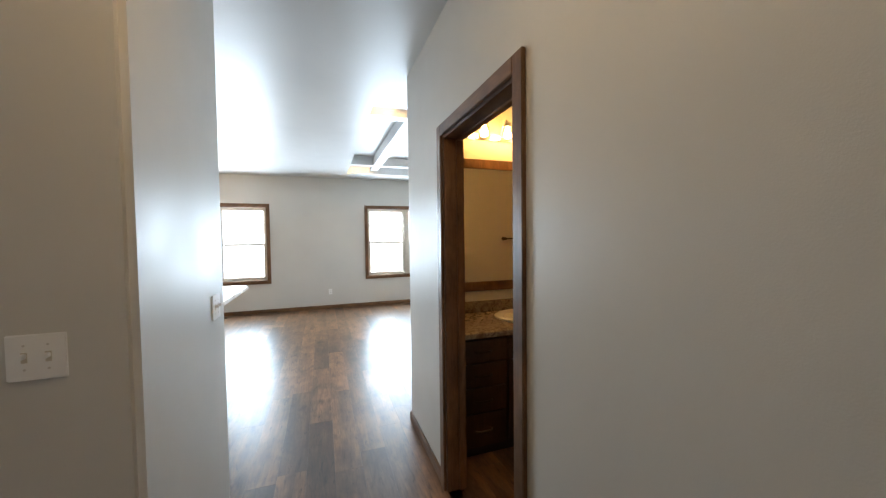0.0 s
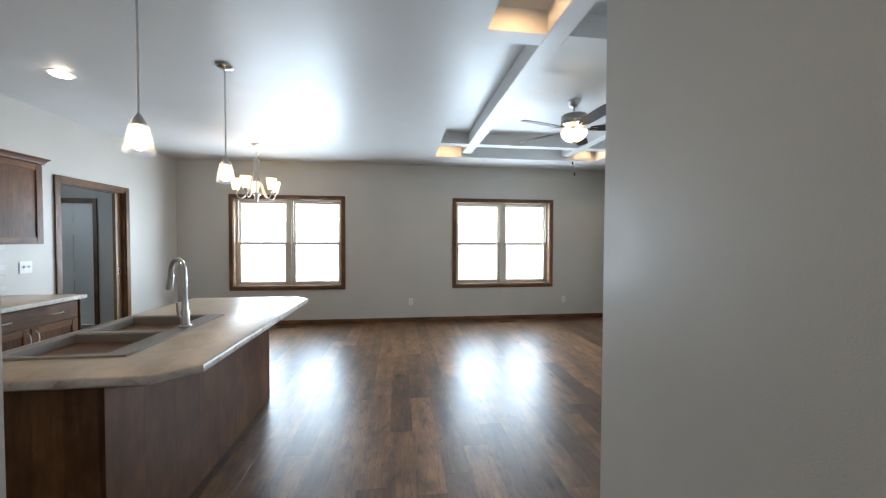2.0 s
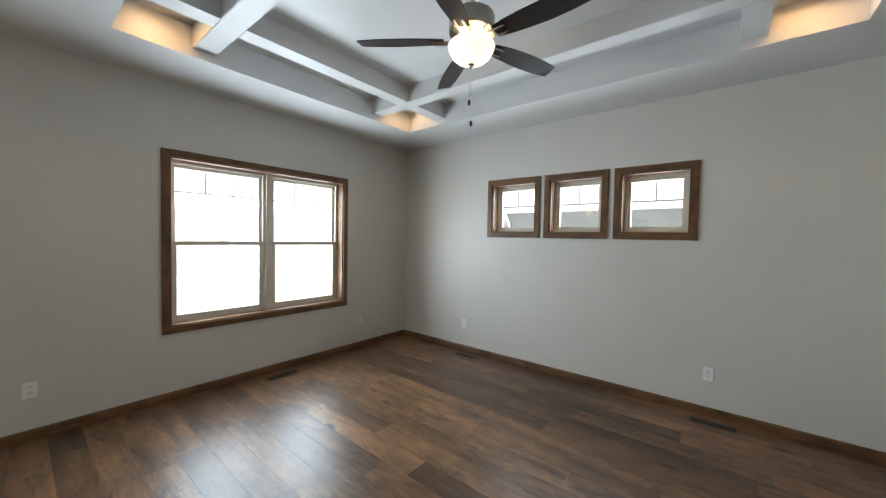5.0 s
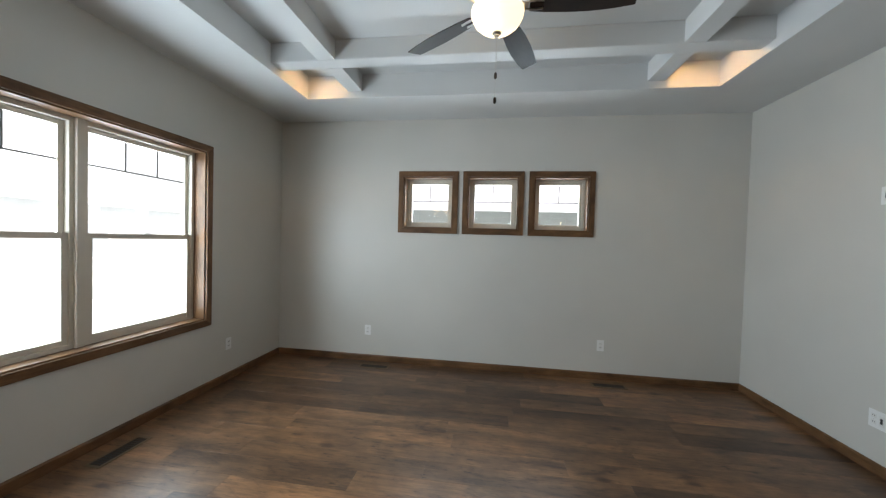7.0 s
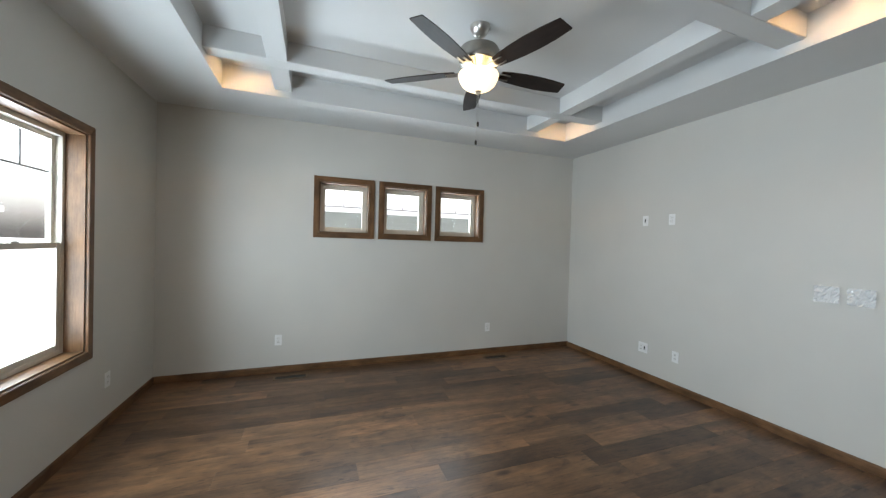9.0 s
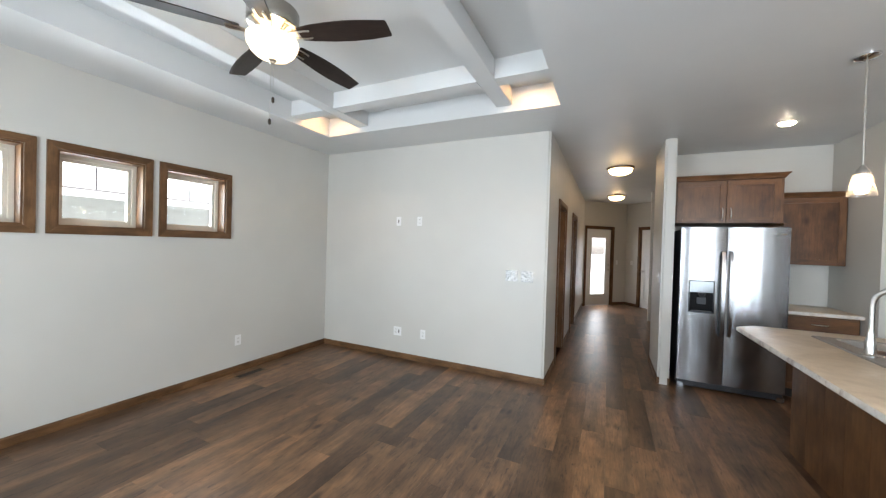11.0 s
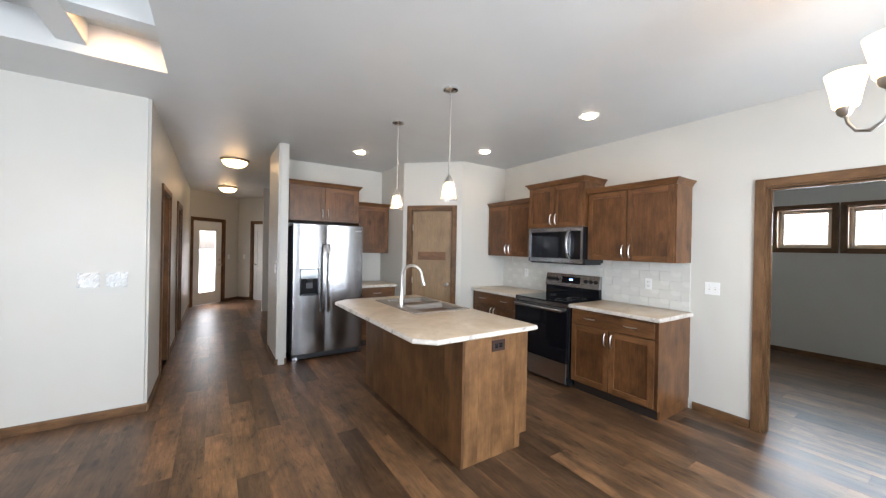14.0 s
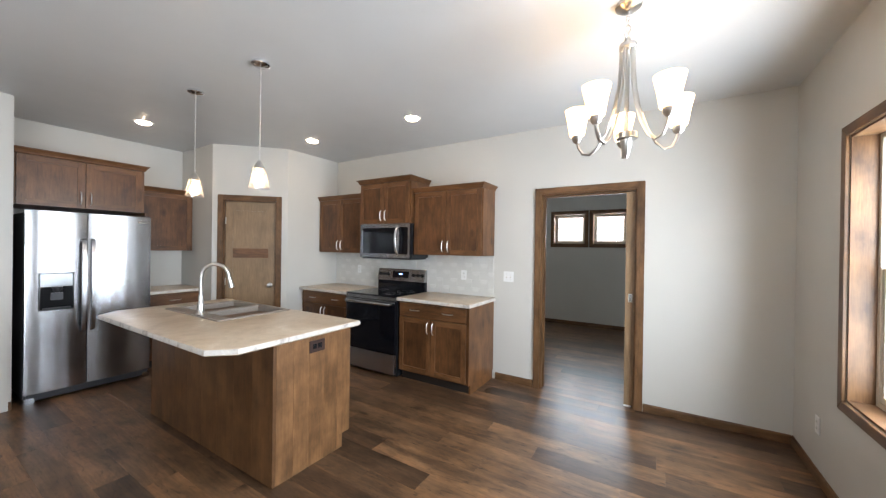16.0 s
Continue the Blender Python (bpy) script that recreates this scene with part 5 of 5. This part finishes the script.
# ---- bathroom ----
def bathroom():
    v = thing("vanity", pose(XH + TH + 0.002, BY1, 0), "dark stained vanity with drawers and doors", "vanity")
    w, d = 1.43, 0.56
    box("body", (0, w), (-d, -0.002), (0.1, 0.70), M_VANITY, v)
    box("side_panel", (w - 0.02, w), (-d, -0.002), (0.70, 0.83), M_VANITY, v)
    box("front_rail", (0, w - 0.02), (-d, -d + 0.02), (0.70, 0.83), M_VANITY, v)
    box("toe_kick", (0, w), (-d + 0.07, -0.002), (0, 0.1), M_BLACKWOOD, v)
    # nickel pulls in a dark metal colour that stands for shade
    for z0, z1 in ((0.12, 0.33), (0.34, 0.50), (0.51, 0.66), (0.67, 0.815)):
        f = box("drawer", (0.02, 0.36), (-d - 0.019, -d), (z0, z1), M_VANITY, v, bevel=0.003)
        pull(f, 0.19, (z0 + z1) / 2, -d - 0.018, upright=False, mat=M_BRONZE_SHADED_NICKEL)
    box("false_front", (0.38, 1.05), (-d - 0.019, -d), (0.67, 0.815), M_VANITY, v, bevel=0.003)
    for u, hx in (((0.38, 0.71), 0.68), ((0.72, 1.05), 0.75)):
        f = shaker("door", v, u, (0.12, 0.66), -d - 0.019, mats=(M_VANITY,) * 3)
        pull(f, hx, 0.56, -d - 0.018, mat=M_BRONZE_SHADED_NICKEL)
    box("drawer", (1.07, 1.41), (-d - 0.019, -d), (0.12, 0.815), M_VANITY, v, bevel=0.003)
    t = thing("granite_worktop", pose(0, 0, 0), "brown granite-look laminate vanity top with backsplash", "worktop")
    x0 = XH + TH + 0.002
    slab("top", [(x0, BY1 - 0.60), (2.345, BY1 - 0.60), (2.345, BY1 - 0.001), (x0, BY1 - 0.001)], ((1.37, 1.85), (2.13, 2.43)), 0.831, 0.87, M_GRANITE, t)
    box("backsplash", (x0, 2.345), (BY1 - 0.02, BY1 - 0.001), (0.8705, 0.955), M_GRANITE, t, bevel=0.003)
    white = material("white_vitreous_china", (0.78, 0.76, 0.72), 0.08, spec=0.6)
    s = thing("wash_basin", pose(1.61, 2.275, 0.87), "white oval drop-in wash basin", "basin")
    bm = bmesh.new()
    rings = []
    for rx, ry, z in ((0.262, 0.212, 0.001), (0.262, 0.212, 0.010), (0.250, 0.2, 0.016), (0.205, 0.145, 0.010), (0.19, 0.13, -0.01), (0.15, 0.10, -0.10), (0.06, 0.04, -0.13), (0.02, 0.02, -0.132)):
        cy = 0.0 if rx > 0.21 else -0.018
        rings.append([bm.verts.new((rx * math.cos(a), cy + ry * math.sin(a), z)) for a in (2 * math.pi * q / 40 for q in range(40))])
    for a, b in zip(rings, rings[1:]):
        for k in range(40):
            bm.faces.new((a[k], a[(k + 1) % 40], b[(k + 1) % 40], b[k]))
    bm.faces.new(rings[-1])
    part("bowl", bm, white, s, smooth=True)
    lathe("drain", [(0.02, 0), (0.02, 0.003), (0.012, 0.004)], M_CHROME, s, m=pose(0, -0.018, -0.132))
    t = thing("basin_tap", pose(1.61, 2.44, 0.885), "brushed nickel single-lever basin tap", "tap")
    lathe("body", [(0.028, 0), (0.024, 0.006), (0.02, 0.02), (0.0215, 0.13), (0.018, 0.14)], M_NICKEL, t)
    tube("spout", [(0, 0, 0.085), (0, -0.05, 0.098), (0, -0.10, 0.086), (0, -0.118, 0.066)], [0.014, 0.013, 0.012, 0.012], M_NICKEL, t)
    tube("lever", [(0, 0.005, 0.135), (0, -0.03, 0.15), (0, -0.09, 0.148)], [0.016, 0.010, 0.007], M_NICKEL, t, flat=0.5)
    m = thing("wall_mirror", pose(1.64, BY1, 0), "large mirror in a stained wood frame", "mirror")
    silver = material("mirror_silver", (0.9, 0.9, 0.9), 0.0, 1.0)
    u, z = (-0.62, 0.62), (1.04, 2.11)
    fr = ring("frame", u, z, (-0.024, -0.001), 0.075, M_TRIM, m, 0.003)
    box("glass", (u[0] + 0.074, u[1] - 0.074), (-0.012, -0.008), (z[0] + 0.074, z[1] - 0.074), silver, m, "mirror glass")
    l = thing("vanity_light", pose(1.64, BY1, 2.30), "four-light nickel vanity bar with clear glass shades, lit", "lamp")
    box("back_bar", (-0.40, 0.40), (-0.022, -0.001), (-0.03, 0.03), M_NICKEL, l, bevel=0.006)
    for x in (-0.305, -0.10, 0.10, 0.305):
        lathe("rosette", [(0.03, 0), (0.03, 0.008), (0.012, 0.012)], M_NICKEL, l, m=pose(x, -0.022, 0, 90))
        tube("arm", [(x, -0.025, 0.0), (x, -0.05, 0.06), (x, -0.085, 0.105), (x, -0.12, 0.11), (x, -0.135, 0.085)], 0.008, M_NICKEL, l)
        lathe("socket", [(0.01, 0.092), (0.024, 0.088), (0.032, 0.07), (0.03, 0.05), (0.018, 0.045)], M_NICKEL, l, m=pose(x, -0.137, 0))
        sh = lathe("shade", [(0.036, 0.068), (0.042, 0.04), (0.062, -0.055), (0.0595, -0.055), (0.0395, 0.04), (0.034, 0.068)], M_BATHGLASS, l, "clear glass shade", m=pose(x, -0.137, 0), cap=False, seg=28)
        sh.visible_shadow = False
        lathe("bulb", [(0.012, 0.045), (0.02, 0.02), (0.031, -0.005), (0.028, -0.028), (0.006, -0.04)], M_BATHBULB, l, "glowing bulb", m=pose(x, -0.137, 0), seg=16)
    k = thing("toilet", pose(2.66, BY1, 0), "white two-piece toilet beside the vanity", "toilet")
    box("tank", (-0.21, 0.21), (-0.20, -0.012), (0.40, 0.835), white, k, bevel=0.02)
    box("tank_lid", (-0.225, 0.225), (-0.215, -0.005), (0.8355, 0.87), white, k, bevel=0.008)
    lathe("bowl", [(0.12, 0.0), (0.11, 0.12), (0.15, 0.30), (0.195, 0.385), (0.20, 0.40), (0.16, 0.40), (0.12, 0.32)], white, k, m=pose(0, -0.44, 0) @ Matrix.Diagonal((0.95, 1.18, 1, 1)), cap=False)
    lathe("seat", [(0.20, 0.402), (0.2, 0.42), (0.04, 0.425)], white, k, m=pose(0, -0.44, 0) @ Matrix.Diagonal((0.95, 1.18, 1, 1)))
    b = thing("towel_bar", pose(2.77, BY0, 1.45, 0, 0, 180), "dark bronze towel bar on the bathroom wall", "towel bar")
    tube("bar", [(-0.30, -0.06, 0), (0.30, -0.06, 0)], 0.009, M_BRONZE_SHADED_NICKEL, b)
    for x in (-0.305, 0.305):
        lathe("post", [(0.026, 0), (0.024, 0.008), (0.012, 0.014), (0.012, 0.05), (0.02, 0.055), (0.018, 0.072), (0.004, 0.074)], M_BRONZE_SHADED_NICKEL, b, m=pose(x, 0, 0, 90))
    s = thing("tub_surround", pose(0, 0, 0), "white fibreglass tub and wall surround", "bathtub")
    acr = material("white_fibreglass", (0.80, 0.79, 0.76), 0.25)
    box("back_panel", (3.16, XR - 0.03), (BY0 + 0.001, BY0 + 0.03), (0.4, 1.87), acr, s, bevel=0.01)
    box("end_panel", (XR - 0.03, XR - 0.001), (BY0 + 0.001, BY1 - 0.001), (0.4, 1.87), acr, s, bevel=0.01)
    box("front_panel", (3.16, XR - 0.03), (BY1 - 0.03, BY1 - 0.001), (0.4, 1.87), acr, s, bevel=0.01)
    bm = bmesh.new()
    add_box(bm, (3.16, 3.22), (BY0 + 0.03, BY1 - 0.03), (0.0, 0.45))
    add_box(bm, (3.22, XR - 0.03), (BY0 + 0.03, BY1 - 0.03), (0.0, 0.12))
    part("tub", bm, acr, s, bevel=0.01)


M_BATHBULB = glow("vanity_bulb_lit", (1.0, 0.50, 0.13), 19.0)
M_VANITY = wood("espresso_vanity_wood", (0.012, 0.005, 0.0025), (0.075, 0.032, 0.014), 0.4, (22, 22, 2.0))
M_BATHGLASS = hazy_glass("vanity_lamp_glass", 0.012)
bathroom()


# ---- backsplash tiles ----
def backsplash():
    b = setting(box("backsplash", (XL + 0.0005, XL + 0.004), (2.602, 5.18), (0.9155, 1.383), M_GROUT), "pale glazed tile backsplash")
    tw, th, g = 0.20, 0.093, 0.0016
    meshes = {}
    for r in range(5):
        y = 2.602 - (tw / 2 if r % 2 else 0)
        while y < 5.18 - 0.01:
            a, c = max(y, 2.602), min(y + tw, 5.18)
            z = 0.917 + r * th
            if c - a > 0.02:
                key = round(c - a, 3)
                if key not in meshes:
                    bm = bmesh.new()
                    w, h, e = c - a - g, th - g, 0.0012
                    lo = [bm.verts.new(p) for p in ((0, 0, 0), (0, w, 0), (0, w, h), (0, 0, h))]
                    hi = [bm.verts.new(p) for p in ((0.004, e, e), (0.004, w - e, e), (0.004, w - e, h - e), (0.004, e, h - e))]
                    for k in range(4):
                        bm.faces.new((lo[k], lo[(k + 1) % 4], hi[(k + 1) % 4], hi[k]))
                    bm.faces.new(hi)
                    meshes[key] = to_mesh("tile", bm, M_TILE)
                ob = new("tile", meshes[key])
                ob.parent = b
                ob.matrix_local = pose(XL + 0.004, a + g / 2, z)
            y += tw


M_GROUT = material("pale_grout", (0.595, 0.58, 0.54), 0.8)
M_TILE = paint("pale_glazed_tile", (0.63, 0.615, 0.575), 0.25, 0.05)
backsplash()


# ---- floors, plank by plank ----
PLANK_W, PLANK_L = 0.172, 1.22
_plank_mesh = {}


def plank_mesh(w, l):
    key = (round(w, 3), round(l, 3))
    if key not in _plank_mesh:
        bm = bmesh.new()
        e = 0.0007
        lo = [bm.verts.new(p) for p in ((0, 0, -0.006), (w, 0, -0.006), (w, l, -0.006), (0, l, -0.006))]
        md = [bm.verts.new(p) for p in ((0, 0, -e), (w, 0, -e), (w, l, -e), (0, l, -e))]
        hi = [bm.verts.new(p) for p in ((e, e, 0), (w - e, e, 0), (w - e, l - e, 0), (e, l - e, 0))]
        for a, b in ((lo, md), (md, hi)):
            for k in range(4):
                bm.faces.new((a[k], a[(k + 1) % 4], b[(k + 1) % 4], b[k]))
        bm.faces.new(hi)
        _plank_mesh[key] = to_mesh("plank", bm, M_FLOOR)
    return _plank_mesh[key]


def lay_planks(parent, x0, x1, stretch, seed):
    """Rows along y between x0 and x1; stretch(xmid) gives the y range of a row."""
    rng = random.Random(seed)
    k = math.floor(x0 / PLANK_W)
    while k * PLANK_W < x1 - 0.01:
        a, b = max(k * PLANK_W, x0), min((k + 1) * PLANK_W, x1)
        y0, y1 = stretch((a + b) / 2)
        y = y0 - rng.uniform(0.05, PLANK_L - 0.2)
        while y < y1 - 0.02:
            c, d = max(y, y0), min(y + PLANK_L, y1)
            if d - c > 0.03 and b - a > 0.012:
                ob = new("plank", plank_mesh(b - a, d - c))
                ob.parent = parent
                ob.matrix_local = pose(a, c, 0)
            y += PLANK_L
        k += 1


M_JOINT = material("dark_joint", (0.012, 0.008, 0.006), 0.8)


def floors():
    f = setting(box("floor", (XL - TH, XR), (-4.4, YF), (-0.2, -0.004), M_JOINT), "dark walnut-look vinyl plank floor")
    lay_planks(f, XL, XR, lambda x: (YT, YF) if x > XH else ((-4.3, YF) if x > XP else ((YK, YF) if x > -2.05 else (2.0, YF))), 3)
    s = setting(box("floor_side_hall", (-2.2, -0.76), (-2.0, YA), (-0.0039, -0.003), M_JOINT), "dark vinyl plank floor of the side hall")
    lay_planks(s, -2.2, XP, lambda x: (-4.0 if x > -1.25 else -2.0, YA), 5)
    o = setting(box("floor_office", (OX, XL - TH), (OY0, OY1), (-0.2, -0.004), M_JOINT), "dark walnut-look vinyl plank office floor")
    lay_planks(o, OX, XL, lambda x: (OY0, OY1) if x < XL - TH else (5.705, 6.595), 7)
    b = setting(box("floor_bath", (XH, BX), (BY0, BY1), (-0.0039, -0.003), M_JOINT), "dark vinyl plank bathroom floor")
    lay_planks(b, XH, BX, lambda x: (BY0, BY1) if x > XH + TH else (1.05, 1.845), 9)


floors()
